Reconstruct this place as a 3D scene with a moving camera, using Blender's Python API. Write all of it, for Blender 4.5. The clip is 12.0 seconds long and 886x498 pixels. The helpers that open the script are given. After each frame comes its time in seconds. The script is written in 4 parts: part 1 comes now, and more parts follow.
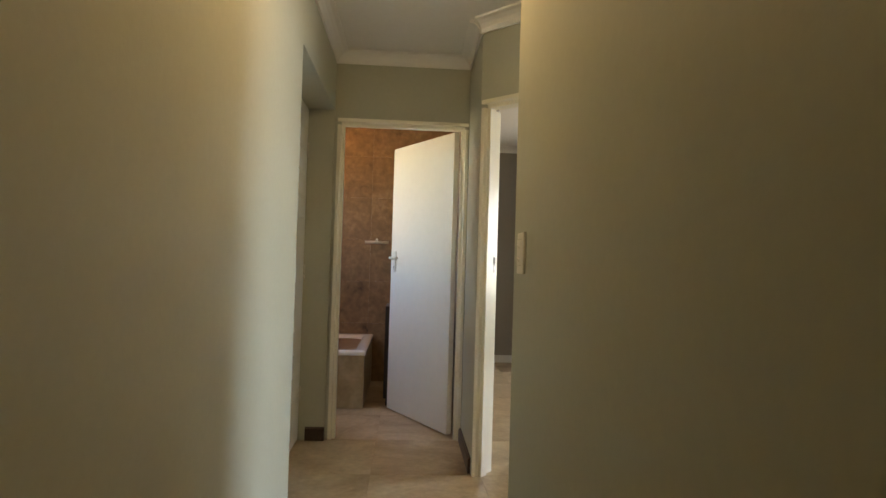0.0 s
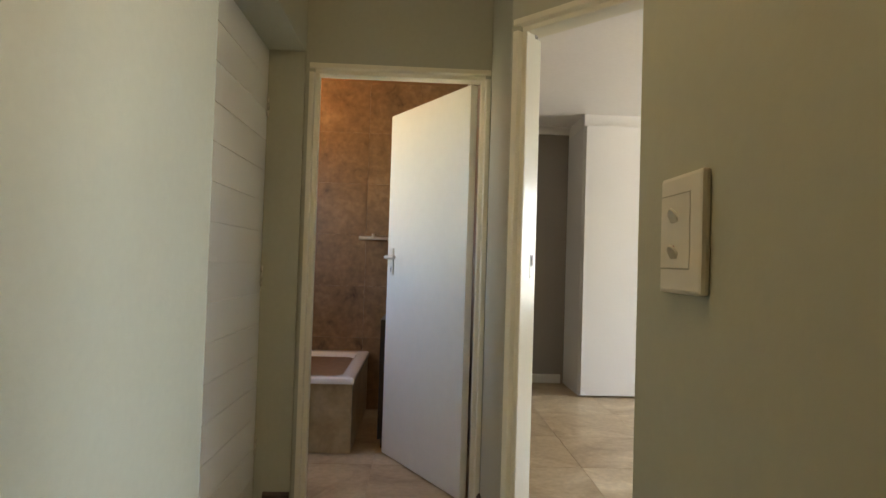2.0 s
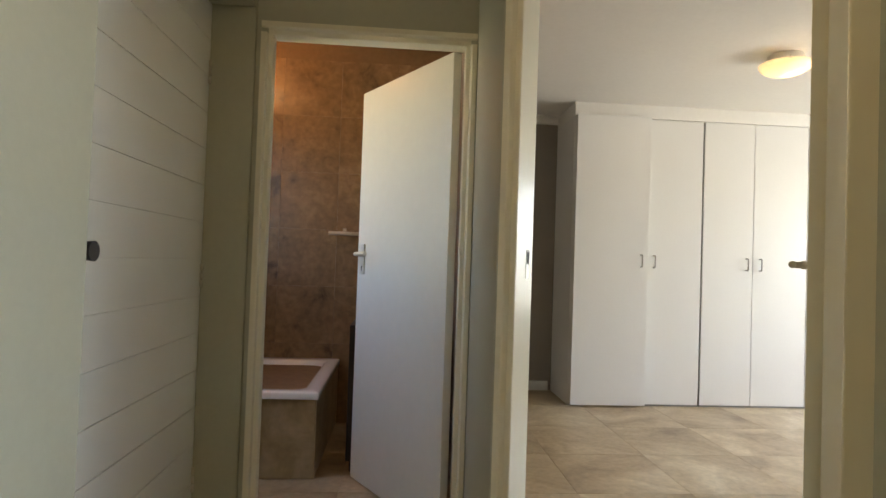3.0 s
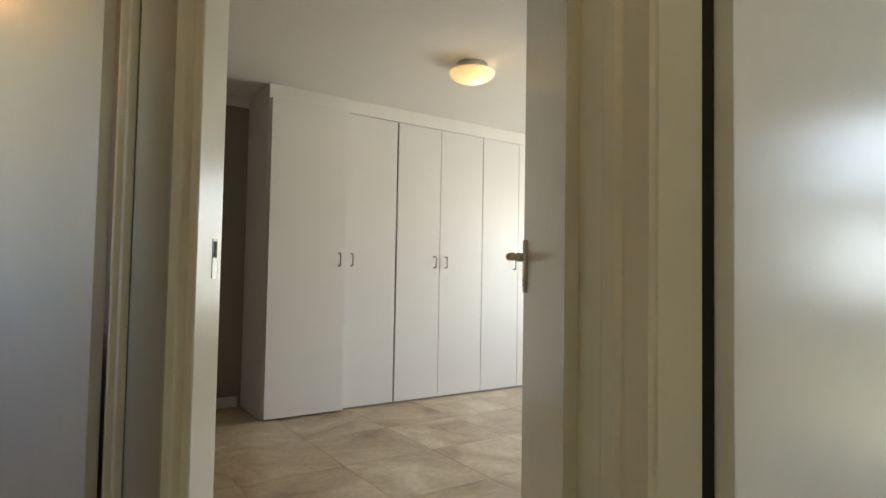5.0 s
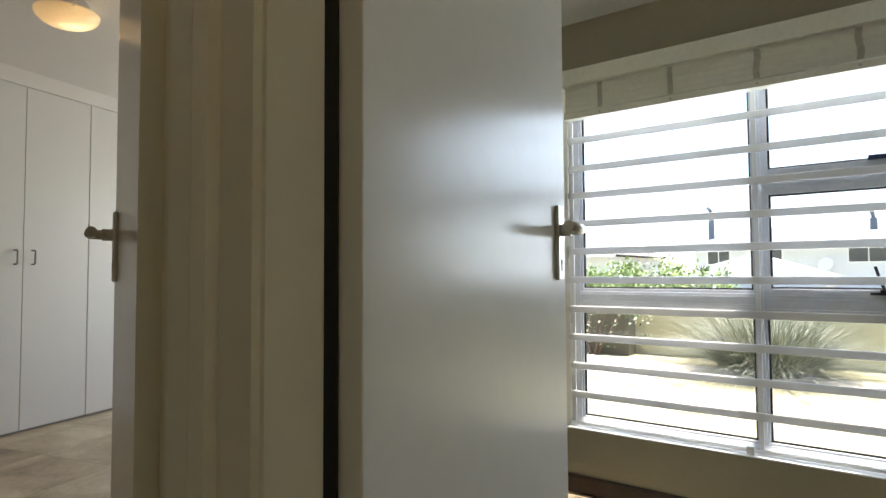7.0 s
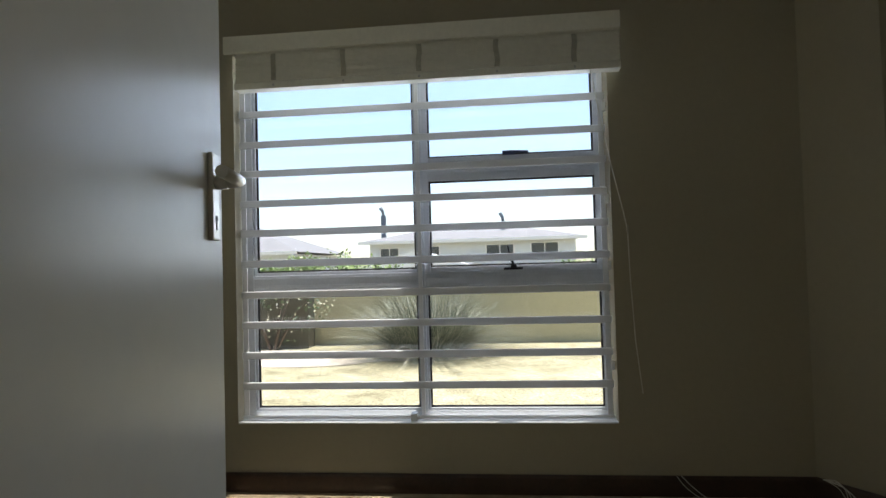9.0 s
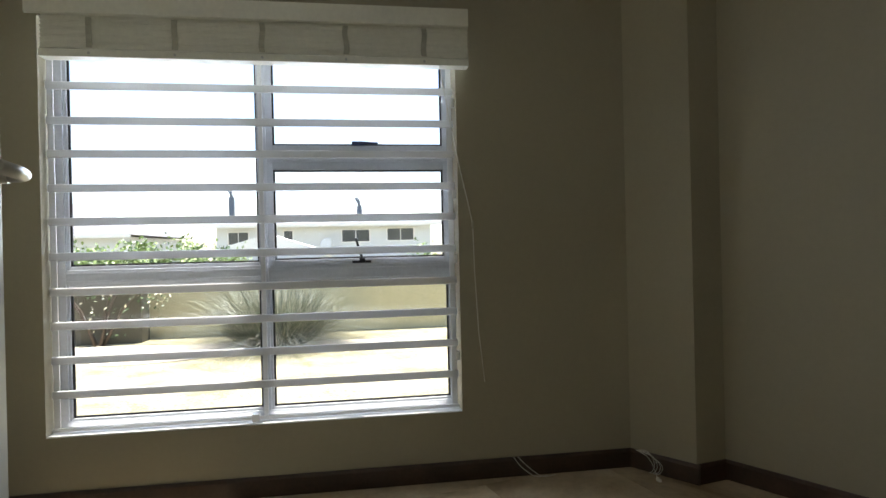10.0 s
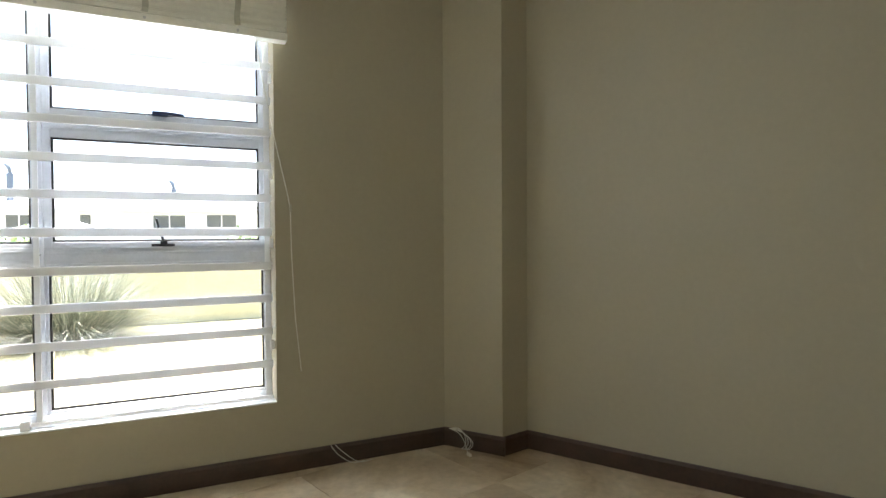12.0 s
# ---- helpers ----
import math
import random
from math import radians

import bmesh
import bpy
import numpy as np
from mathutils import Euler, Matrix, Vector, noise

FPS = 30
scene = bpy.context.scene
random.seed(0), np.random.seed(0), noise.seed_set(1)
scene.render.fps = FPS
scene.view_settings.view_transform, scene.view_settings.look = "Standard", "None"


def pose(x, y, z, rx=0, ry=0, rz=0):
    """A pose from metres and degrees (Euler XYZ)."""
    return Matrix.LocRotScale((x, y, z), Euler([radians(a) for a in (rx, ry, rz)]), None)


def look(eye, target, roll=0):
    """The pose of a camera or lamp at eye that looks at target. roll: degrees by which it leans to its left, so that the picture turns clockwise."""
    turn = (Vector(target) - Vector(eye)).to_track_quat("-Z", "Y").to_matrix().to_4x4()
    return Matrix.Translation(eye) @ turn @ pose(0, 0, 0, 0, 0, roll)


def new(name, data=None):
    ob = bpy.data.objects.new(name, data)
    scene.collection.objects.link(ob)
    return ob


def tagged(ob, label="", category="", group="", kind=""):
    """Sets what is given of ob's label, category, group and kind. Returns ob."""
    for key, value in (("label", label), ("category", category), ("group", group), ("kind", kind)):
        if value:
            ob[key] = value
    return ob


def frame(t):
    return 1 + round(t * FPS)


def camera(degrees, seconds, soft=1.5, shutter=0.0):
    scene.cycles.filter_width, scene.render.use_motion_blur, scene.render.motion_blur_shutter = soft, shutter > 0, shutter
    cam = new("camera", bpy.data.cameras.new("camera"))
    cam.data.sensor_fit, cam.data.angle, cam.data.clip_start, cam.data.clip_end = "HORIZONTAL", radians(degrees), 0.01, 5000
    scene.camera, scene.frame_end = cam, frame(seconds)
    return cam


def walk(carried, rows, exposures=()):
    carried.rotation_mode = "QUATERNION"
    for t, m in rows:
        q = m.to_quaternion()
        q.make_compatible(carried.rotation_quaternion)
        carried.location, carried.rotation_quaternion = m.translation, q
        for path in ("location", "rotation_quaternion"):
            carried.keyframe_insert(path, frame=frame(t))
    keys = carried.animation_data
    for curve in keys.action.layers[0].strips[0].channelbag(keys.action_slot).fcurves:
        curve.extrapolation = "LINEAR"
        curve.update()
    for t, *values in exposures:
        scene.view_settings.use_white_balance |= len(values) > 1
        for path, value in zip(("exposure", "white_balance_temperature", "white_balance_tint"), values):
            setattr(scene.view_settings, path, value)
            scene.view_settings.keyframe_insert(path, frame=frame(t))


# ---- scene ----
cam = camera(75.04, 12.0)
# seconds, x, y, z, yaw, pitch, roll
PATH = [
    (0, 0.001, 0.663, 1.155, -3.56, 1.30, 1.69),
    (0.5, 0.011, 0.950, 1.153, -3.34, 1.21, 1.49),
    (1, 0.042, 1.227, 1.143, -2.60, 1.20, 1.77),
    (1.5, 0.028, 1.475, 1.151, -2.60, 1.34, 1.60),
    (2, 0.065, 1.711, 1.151, -2.40, 1.38, 1.77),
    (2.5, 0.091, 1.933, 1.149, -2.52, 1.48, 1.74),
    (2.7, 0.092, 2.018, 1.148, -2.80, 1.37, 1.86),
    (4.3, 0.178, 2.422, 1.132, -21.12, 2.00, 1.39),
    (4.5, 0.184, 2.460, 1.131, -24.56, 2.07, 1.44),
    (5, 0.185, 2.524, 1.127, -34.38, 2.29, 1.01),
    (5.5, 0.214, 2.558, 1.121, -43.64, 2.41, 0.73),
    (6, 0.300, 2.598, 1.108, -51.30, 2.48, 0.43),
    (6.5, 0.375, 2.625, 1.102, -59.03, 2.36, -0.05),
    (7, 0.419, 2.648, 1.086, -68.69, 2.41, -0.31),
    (7.5, 0.442, 2.651, 1.072, -77.84, 2.33, -0.62),
    (7.7, 0.461, 2.666, 1.071, -81.64, 2.13, -0.83),
    (9.3, 0.562, 2.619, 1.002, -103.76, 1.70, -1.51),
    (9.5, 0.564, 2.614, 1.000, -106.89, 1.54, -1.41),
    (10, 0.573, 2.585, 1.050, -113.65, -0.11, -1.29),
    (10.5, 0.566, 2.542, 1.062, -119.24, -1.04, -1.14),
    (11, 0.553, 2.520, 1.064, -122.58, -1.30, -0.95),
    (11.5, 0.566, 2.523, 1.044, -126.58, -1.32, -0.67),
    (12, 0.571, 2.531, 1.026, -130.35, -1.29, -0.33),
]
# seconds, stops, kelvin, tint
EXPOSURES = [(0, 3.62, 7000, 10), (1.0, 3.85, 6950, 10), (1.5, 3.72, 6850, 10), (2.7, 3.34, 6800, 10), (4.5, 2.86, 6850, 8), (5.5, 2.56, 6780, 8), (6.5, 2.22, 6700, 8), (7.0, 1.95, 6650, 9), (7.5, 1.66, 6600, 10),
             (9.4, 0.9, 6500, 10), (10.0, 1.6, 6550, 10), (10.6, 2.23, 6650, 10), (11.4, 2.6, 6700, 10), (12.0, 2.88, 6700, 10)]


def eye_pose(x, y, z, yaw, pitch, roll):
    a, p = radians(yaw), radians(pitch)
    ahead = Vector((-math.sin(a) * math.cos(p), math.cos(a) * math.cos(p), math.sin(p)))
    return look((x, y, z), Vector((x, y, z)) + 2 * ahead, roll)


walk(cam, [(t, eye_pose(*row)) for t, *row in PATH], EXPOSURES)

# ---- world, sun, lamps ----
world = bpy.data.worlds.new("sky")
scene.world = world
world.use_nodes = True
wn = world.node_tree.nodes
sky = wn.new("ShaderNodeTexSky")
sky.sky_type, sky.sun_disc = "NISHITA", False
SUN_DIR = Vector((0.125, -0.11, 1.0)).normalized()
sky.sun_elevation = math.asin(SUN_DIR.z)
sky.sun_rotation = math.atan2(SUN_DIR.x, SUN_DIR.y)
world.node_tree.links.new(sky.outputs[0], wn["Background"].inputs[0])
wn["Background"].inputs[1].default_value = 0.15
sun = new("sun", bpy.data.lights.new("sun", "SUN"))
sun.data.energy, sun.data.angle, sun.data.color = 5.0, radians(0.5), (1.0, 0.96, 0.9)
sun.matrix_world = look(SUN_DIR * 30, (0, 0, 0))


def area_lamp(name, at, target, w, h, watts, color=(1, 1, 1)):
    lamp = new(name, bpy.data.lights.new(name, "AREA"))
    lamp.data.shape, lamp.data.size, lamp.data.size_y, lamp.data.energy, lamp.data.color = "RECTANGLE", w, h, watts, color
    lamp.matrix_world = look(at, target)
    return lamp


def bulb(name, at, watts, color, radius=0.04):
    lamp = new(name, bpy.data.lights.new(name, "POINT"))
    lamp.data.energy, lamp.data.color, lamp.data.shadow_soft_size = watts, color, radius
    lamp.location = at
    return lamp


# room axes behind the second door: u along the window wall, v out through it
TH = radians(-105.16)
WV = 2.449  # the window wall's face
AL, NN = Vector((math.cos(TH), math.sin(TH), 0)), Vector((-math.sin(TH), math.cos(TH), 0))


def uv(u, v, z=0.0):
    return AL * u + NN * v + Vector((0, 0, z))


WARM = (1.0, 0.72, 0.42)
BATH_LEFT = -1.15
area_lamp("window_sky_bedroom", uv(-3.05, WV + 0.30, 1.45), uv(-3.05, 0, 0.95), 1.65, 1.15, 11.5, (0.82, 0.93, 1.10))
area_lamp("window_sky_wardrobe_room", (5.55, 5.0, 1.4), (2.0, 5.0, 1.2), 1.8, 1.4, 8.3, (0.95, 0.97, 0.98))
bulb("bedroom_bulb", (2.53, 5.58, 2.445), 0.42, WARM, 0.05)
area_lamp("window_sky_bathroom", (BATH_LEFT - 0.03, 4.90, 1.65), (0.2, 4.95, 1.2), 0.58, 0.98, 0.13, (1.0, 0.95, 0.86))
bulb("bathroom_bulb", (-0.98, 5.62, 2.46), 0.85, (1.0, 0.47, 0.17), 0.06)
# unseen warm fill, added to brighten the corridor walls, ceiling and door frames
bulb("corridor_fill", (-0.04, 2.25, 2.24), 0.76, (1.0, 0.68, 0.35), 0.08)

# ---- materials ----


def material(name, color, rough=0.5, metal=0.0, coat=0.0, spread=0.0, scale=3.0, fine=0.0, fine_scale=60.0, bump=0.0, bump_scale=120.0,
             tones=None, spec=0.5, per_piece=0.0):
    m = bpy.data.materials.new(name)
    m.use_nodes = True
    nt = m.node_tree
    n, link = nt.nodes, nt.links.new
    b = n["Principled BSDF"]
    b.inputs["Roughness"].default_value, b.inputs["Metallic"].default_value = rough, metal
    b.inputs["Coat Weight"].default_value, b.inputs["Specular IOR Level"].default_value = coat, spec
    co = n.new("ShaderNodeTexCoord")
    src = co.outputs["Object"]
    if per_piece:
        info = n.new("ShaderNodeObjectInfo")
        shift = n.new("ShaderNodeVectorMath")
        shift.operation = "MULTIPLY_ADD"
        comb = n.new("ShaderNodeCombineXYZ")
        for k in range(3):
            link(info.outputs["Random"], comb.inputs[k])
        link(comb.outputs[0], shift.inputs[0])
        shift.inputs[1].default_value = (37.0, 61.0, 17.0)
        link(src, shift.inputs[2])
        src = shift.outputs[0]
    col = None
    if spread or tones:
        t = n.new("ShaderNodeTexNoise")
        t.inputs["Scale"].default_value, t.inputs["Detail"].default_value, t.inputs["Roughness"].default_value = scale, 8, 0.62
        t.inputs["Distortion"].default_value = 0.6 if tones else 0.0
        link(src, t.inputs["Vector"])
        ramp = n.new("ShaderNodeValToRGB")
        stops = tones or [(0.3, [c * (1 - spread) for c in color]), (0.7, [min(1, c * (1 + spread)) for c in color])]
        els = ramp.color_ramp.elements
        while len(els) < len(stops):
            els.new(0.5)
        for e, (p, c) in zip(els, stops):
            e.position, e.color = p, (*c, 1)
        link(t.outputs["Fac"], ramp.inputs[0])
        col = ramp.outputs[0]
    if fine and col is not None:
        t2 = n.new("ShaderNodeTexNoise")
        t2.inputs["Scale"].default_value, t2.inputs["Detail"].default_value = fine_scale, 4
        link(src, t2.inputs["Vector"])
        rng = n.new("ShaderNodeMapRange")
        rng.inputs["From Min"].default_value, rng.inputs["From Max"].default_value = 0.3, 0.7
        rng.inputs["To Min"].default_value, rng.inputs["To Max"].default_value = 1 - fine, 1 + fine
        link(t2.outputs["Fac"], rng.inputs["Value"])
        mul = n.new("ShaderNodeVectorMath")
        mul.operation = "SCALE"
        link(col, mul.inputs[0])
        link(rng.outputs[0], mul.inputs["Scale"])
        col = mul.outputs[0]
    if per_piece and col is not None:
        rng = n.new("ShaderNodeMapRange")
        rng.inputs["To Min"].default_value, rng.inputs["To Max"].default_value = 1 - per_piece, 1 + per_piece
        link(info.outputs["Random"], rng.inputs["Value"])
        mul = n.new("ShaderNodeVectorMath")
        mul.operation = "SCALE"
        link(col, mul.inputs[0])
        link(rng.outputs[0], mul.inputs["Scale"])
        col = mul.outputs[0]
    if col is not None:
        link(col, b.inputs["Base Color"])
    else:
        b.inputs["Base Color"].default_value = (*color, 1)
    if bump:
        t3 = n.new("ShaderNodeTexNoise")
        t3.inputs["Scale"].default_value, t3.inputs["Detail"].default_value = bump_scale, 5
        link(src, t3.inputs["Vector"])
        bp = n.new("ShaderNodeBump")
        bp.inputs["Strength"].default_value, bp.inputs["Distance"].default_value = bump, 0.004
        link(t3.outputs["Fac"], bp.inputs["Height"])
        link(bp.outputs[0], b.inputs["Normal"])
    return m


SAGE = material("sage_wall_paint", (0.475, 0.48, 0.385), 0.55, spread=0.03, scale=1.3, fine=0.02, fine_scale=40, bump=0.12, bump_scale=90)
BEIGE = material("taupe_wall_paint", (0.42, 0.378, 0.272), 0.6, spread=0.03, scale=1.1, fine=0.02, fine_scale=40, bump=0.14, bump_scale=80)
GREY = material("grey_taupe_wall_paint", (0.30, 0.27, 0.23), 0.6, spread=0.03, scale=1.1, fine=0.02, fine_scale=40, bump=0.12, bump_scale=80)
CEIL = material("white_ceiling_paint", (0.85, 0.84, 0.81), 0.75, spread=0.02, scale=0.9, fine=0.015, fine_scale=30, bump=0.08, bump_scale=60)
CORNICE = material("white_cornice_paint", (0.82, 0.81, 0.78), 0.6, spread=0.02, scale=4, bump=0.05)
GLOSS = material("cream_enamel_door_paint", (0.84, 0.81, 0.675), 0.28, coat=0.15, spread=0.02, scale=2.2, fine=0.01, fine_scale=26, bump=0.02, bump_scale=14)
LEAF = material("white_satin_door_paint", (0.76, 0.735, 0.655), 0.24, spec=0.11, spread=0.02, scale=1.7, fine=0.015, fine_scale=18, bump=0.07, bump_scale=16)
SLAT = material("white_slatted_door_paint", (0.80, 0.80, 0.76), 0.4, spread=0.02, scale=3, bump=0.05, bump_scale=40)
MELA = material("white_melamine", (0.79, 0.79, 0.775), 0.38, spread=0.015, scale=1.5, fine=0.01, fine_scale=90, bump=0.03, bump_scale=200)
# grey that stands for shade in the wardrobe's gaps and along its foot
GAPSHADE = material("grey_shadow_edge", (0.24, 0.235, 0.22), 0.5, spread=0.05, scale=9)
DARKWOOD = material("dark_stained_skirting", (0.055, 0.030, 0.020), 0.38, spread=0.3, scale=7, fine=0.15, fine_scale=70, bump=0.12, bump_scale=60)
WHITEWOOD = material("white_skirting_paint", (0.75, 0.74, 0.70), 0.45, spread=0.03, scale=6)
TRAV = material("travertine_look_tile", (0.4, 0.33, 0.24), 0.36, tones=[(0.30, (0.245, 0.17, 0.095)), (0.43, (0.42, 0.32, 0.20)), (0.56, (0.53, 0.43, 0.29)), (0.70, (0.69, 0.60, 0.45))],
                scale=1.9, fine=0.10, fine_scale=30, bump=0.05, bump_scale=40, per_piece=0.05)
BROWNGROUT = material("brown_grout", (0.25, 0.16, 0.09), 0.8, spread=0.1, scale=20)
GROUT = material("beige_grout", (0.50, 0.41, 0.29), 0.85, spread=0.1, scale=20)
BATHTILE = material("brown_mottled_wall_tile", (0.3, 0.2, 0.12), 0.33, tones=[(0.31, (0.095, 0.06, 0.035)), (0.39, (0.22, 0.14, 0.075)), (0.55, (0.28, 0.18, 0.095)), (0.72, (0.35, 0.235, 0.135))],
                    scale=4.8, fine=0.2, fine_scale=22, bump=0.06, bump_scale=30, per_piece=0.02)
TUBTILE = material("tan_tub_tile", (0.45, 0.36, 0.22), 0.35, tones=[(0.3, (0.33, 0.26, 0.15)), (0.55, (0.46, 0.37, 0.23)), (0.75, (0.54, 0.45, 0.31))], scale=4, fine=0.1, fine_scale=25, per_piece=0.05)
PORCELAIN = material("white_acrylic", (0.82, 0.80, 0.75), 0.18, coat=0.2, spread=0.01, scale=5)
CHROME = material("satin_nickel", (0.62, 0.60, 0.56), 0.28, metal=1.0, spread=0.04, scale=30)
STEEL = material("pale_handle_metal", (0.66, 0.63, 0.55), 0.3, metal=0.35, spread=0.04, scale=25)
DARKMETAL = material("black_stay_metal", (0.02, 0.02, 0.025), 0.4, metal=0.6, spread=0.2, scale=30)
BLUEMETAL = material("blue_black_latch", (0.02, 0.035, 0.09), 0.35, metal=0.4, spread=0.2, scale=30)
ALU = material("natural_anodised_aluminium", (0.58, 0.60, 0.64), 0.42, metal=0.45, spread=0.05, scale=12, fine=0.04, fine_scale=80)
BARWHITE = material("white_powder_coat", (0.88, 0.88, 0.87), 0.35, spread=0.02, scale=10)
BLINDWHITE = material("white_blind_slat", (0.86, 0.835, 0.725), 0.42, spread=0.03, scale=6, fine=0.03, fine_scale=50)
TAPE = material("grey_ladder_tape", (0.47, 0.45, 0.36), 0.8, spread=0.1, scale=40)
CORD = material("white_cord", (0.75, 0.74, 0.68), 0.7, spread=0.05, scale=60)
HANDLE = material("dark_brushed_steel", (0.26, 0.25, 0.235), 0.35, metal=0.8, spread=0.1, scale=40)
PLASTIC = material("cream_switch_plastic", (0.78, 0.75, 0.66), 0.34, spread=0.02, scale=15, bump=0.03)
BLACK = material("black_gap", (0.012, 0.011, 0.01), 0.7, spread=0.2, scale=20)
# near-black for the shade beyond the bathroom door's edge
GAPDARK = material("dark_door_gap", (0.02, 0.013, 0.01), 0.35, spread=0.3, scale=9)
LAWN = material("dry_lawn", (0.3, 0.27, 0.12), 0.9, tones=[(0.30, (0.17, 0.15, 0.08)), (0.5, (0.30, 0.275, 0.165)), (0.7, (0.42, 0.38, 0.25))], scale=2.6, fine=0.5, fine_scale=34, bump=0.6, bump_scale=90)
SAND = material("pale_sand", (0.46, 0.41, 0.33), 0.95, spread=0.35, scale=4, fine=0.35, fine_scale=60, bump=0.5, bump_scale=60)
YARDWALL = material("yellow_cream_plaster", (0.50, 0.45, 0.27), 0.85, spread=0.06, scale=1.2, fine=0.05, fine_scale=30, bump=0.2, bump_scale=40)
# plaster colour darkened to carry the screen wall's shade
SHADEDWALL = material("shaded_brown_plaster", (0.10, 0.09, 0.06), 0.85, spread=0.12, scale=2, fine=0.1, fine_scale=30, bump=0.2)
HOUSEWALL = material("white_house_plaster", (0.60, 0.61, 0.62), 0.85, spread=0.04, scale=0.8, fine=0.03, fine_scale=20)
ROOF = material("pale_grey_roof", (0.20, 0.20, 0.205), 0.8, spread=0.1, scale=1.1, fine=0.1, fine_scale=16)
FASCIA = material("white_fascia", (0.72, 0.71, 0.69), 0.6, spread=0.03, scale=3)
FARGLASS = material("dark_far_window_glass", (0.05, 0.055, 0.06), 0.1, spread=0.2, scale=2)
POT = material("slate_blue_flue", (0.09, 0.11, 0.14), 0.5, spread=0.2, scale=6)
BLADE = material("grey_green_grass_blade", (0.12, 0.135, 0.09), 0.6, spread=0.35, scale=5, fine=0.2)
STRAW = material("straw_grass_blade", (0.50, 0.49, 0.38), 0.7, spread=0.25, scale=5, fine=0.2)
GREEN = material("fresh_green_leaf", (0.21, 0.29, 0.085), 0.5, spread=0.4, scale=3, fine=0.25)
DEEPGREEN = material("dark_green_leaf", (0.07, 0.12, 0.04), 0.5, spread=0.4, scale=4, fine=0.25)
PETAL = material("cream_petal", (0.72, 0.68, 0.48), 0.6, spread=0.1, scale=20)
BARK = material("brown_stem", (0.09, 0.065, 0.045), 0.85, spread=0.3, scale=14, bump=0.3)


def glass_material():
    m = bpy.data.materials.new("clear_window_glass")
    m.use_nodes = True
    n, link = m.node_tree.nodes, m.node_tree.links.new
    n.remove(n["Principled BSDF"])
    clear, shine, mix, fres = (n.new("ShaderNodeBsdf" + k) if k != "mix" and k != "f" else None for k in ("Transparent", "Glossy", "mix", "f"))
    mix, fres = n.new("ShaderNodeMixShader"), n.new("ShaderNodeFresnel")
    fres.inputs["IOR"].default_value = 1.45
    shine.inputs["Roughness"].default_value = 0.02
    link(fres.outputs[0], mix.inputs[0])
    link(clear.outputs[0], mix.inputs[1])
    link(shine.outputs[0], mix.inputs[2])
    link(mix.outputs[0], n["Material Output"].inputs["Surface"])
    return m


GLASS = glass_material()


def through_lit(name, color, share, rough, glow=0.0):
    """A thin milky sheet that passes part of the light falling on its far side."""
    m = bpy.data.materials.new(name)
    m.use_nodes = True
    n, link = m.node_tree.nodes, m.node_tree.links.new
    b = n["Principled BSDF"]
    b.inputs["Base Color"].default_value, b.inputs["Roughness"].default_value = (*color, 1), rough
    cloud, ramp = n.new("ShaderNodeTexNoise"), n.new("ShaderNodeValToRGB")
    cloud.inputs["Scale"].default_value, cloud.inputs["Detail"].default_value = 14, 5
    ramp.color_ramp.elements[0].color = (*[c * 0.88 for c in color], 1)
    ramp.color_ramp.elements[1].color = (*color, 1)
    link(cloud.outputs["Fac"], ramp.inputs[0])
    link(ramp.outputs[0], b.inputs["Base Color"])
    if glow:
        b.inputs["Emission Color"].default_value, b.inputs["Emission Strength"].default_value = (1.0, 0.66, 0.30, 1), glow
    thin, mix = n.new("ShaderNodeBsdfTranslucent"), n.new("ShaderNodeMixShader")
    link(ramp.outputs[0], thin.inputs["Color"])
    mix.inputs[0].default_value = share
    link(b.outputs[0], mix.inputs[1])
    link(thin.outputs[0], mix.inputs[2])
    link(mix.outputs[0], n["Material Output"].inputs["Surface"])
    return m


# white bar coat made translucent to imitate glare from the bright window
GLAREBAR = through_lit("white_bar_with_glare", (0.88, 0.88, 0.88), 0.24, 0.3)


SHADE = through_lit("lit_alabaster_glass", (0.88, 0.80, 0.64), 0.16, 0.25, 0.006)

# ---- mesh helpers ----


def box(bm, x0, x1, y0, y1, z0, z1, bevel=0.0, m=None):
    co = [Vector((x, y, z)) for x in (x0, x1) for y in (y0, y1) for z in (z0, z1)]
    vs = [bm.verts.new(m @ c if m else c) for c in co]
    fs = [bm.faces.new([vs[i] for i in q]) for q in ((0, 1, 3, 2), (4, 6, 7, 5), (0, 4, 5, 1), (2, 3, 7, 6), (0, 2, 6, 4), (1, 5, 7, 3))]
    if bevel:
        es = list({e for f in fs for e in f.edges})
        bmesh.ops.bevel(bm, geom=es, offset=bevel, segments=2, profile=0.6, affect="EDGES")
    return bm


def boxes(*dims, bevel=0.0):
    bm = bmesh.new()
    for d in dims:
        box(bm, *d, bevel=bevel)
    return bm


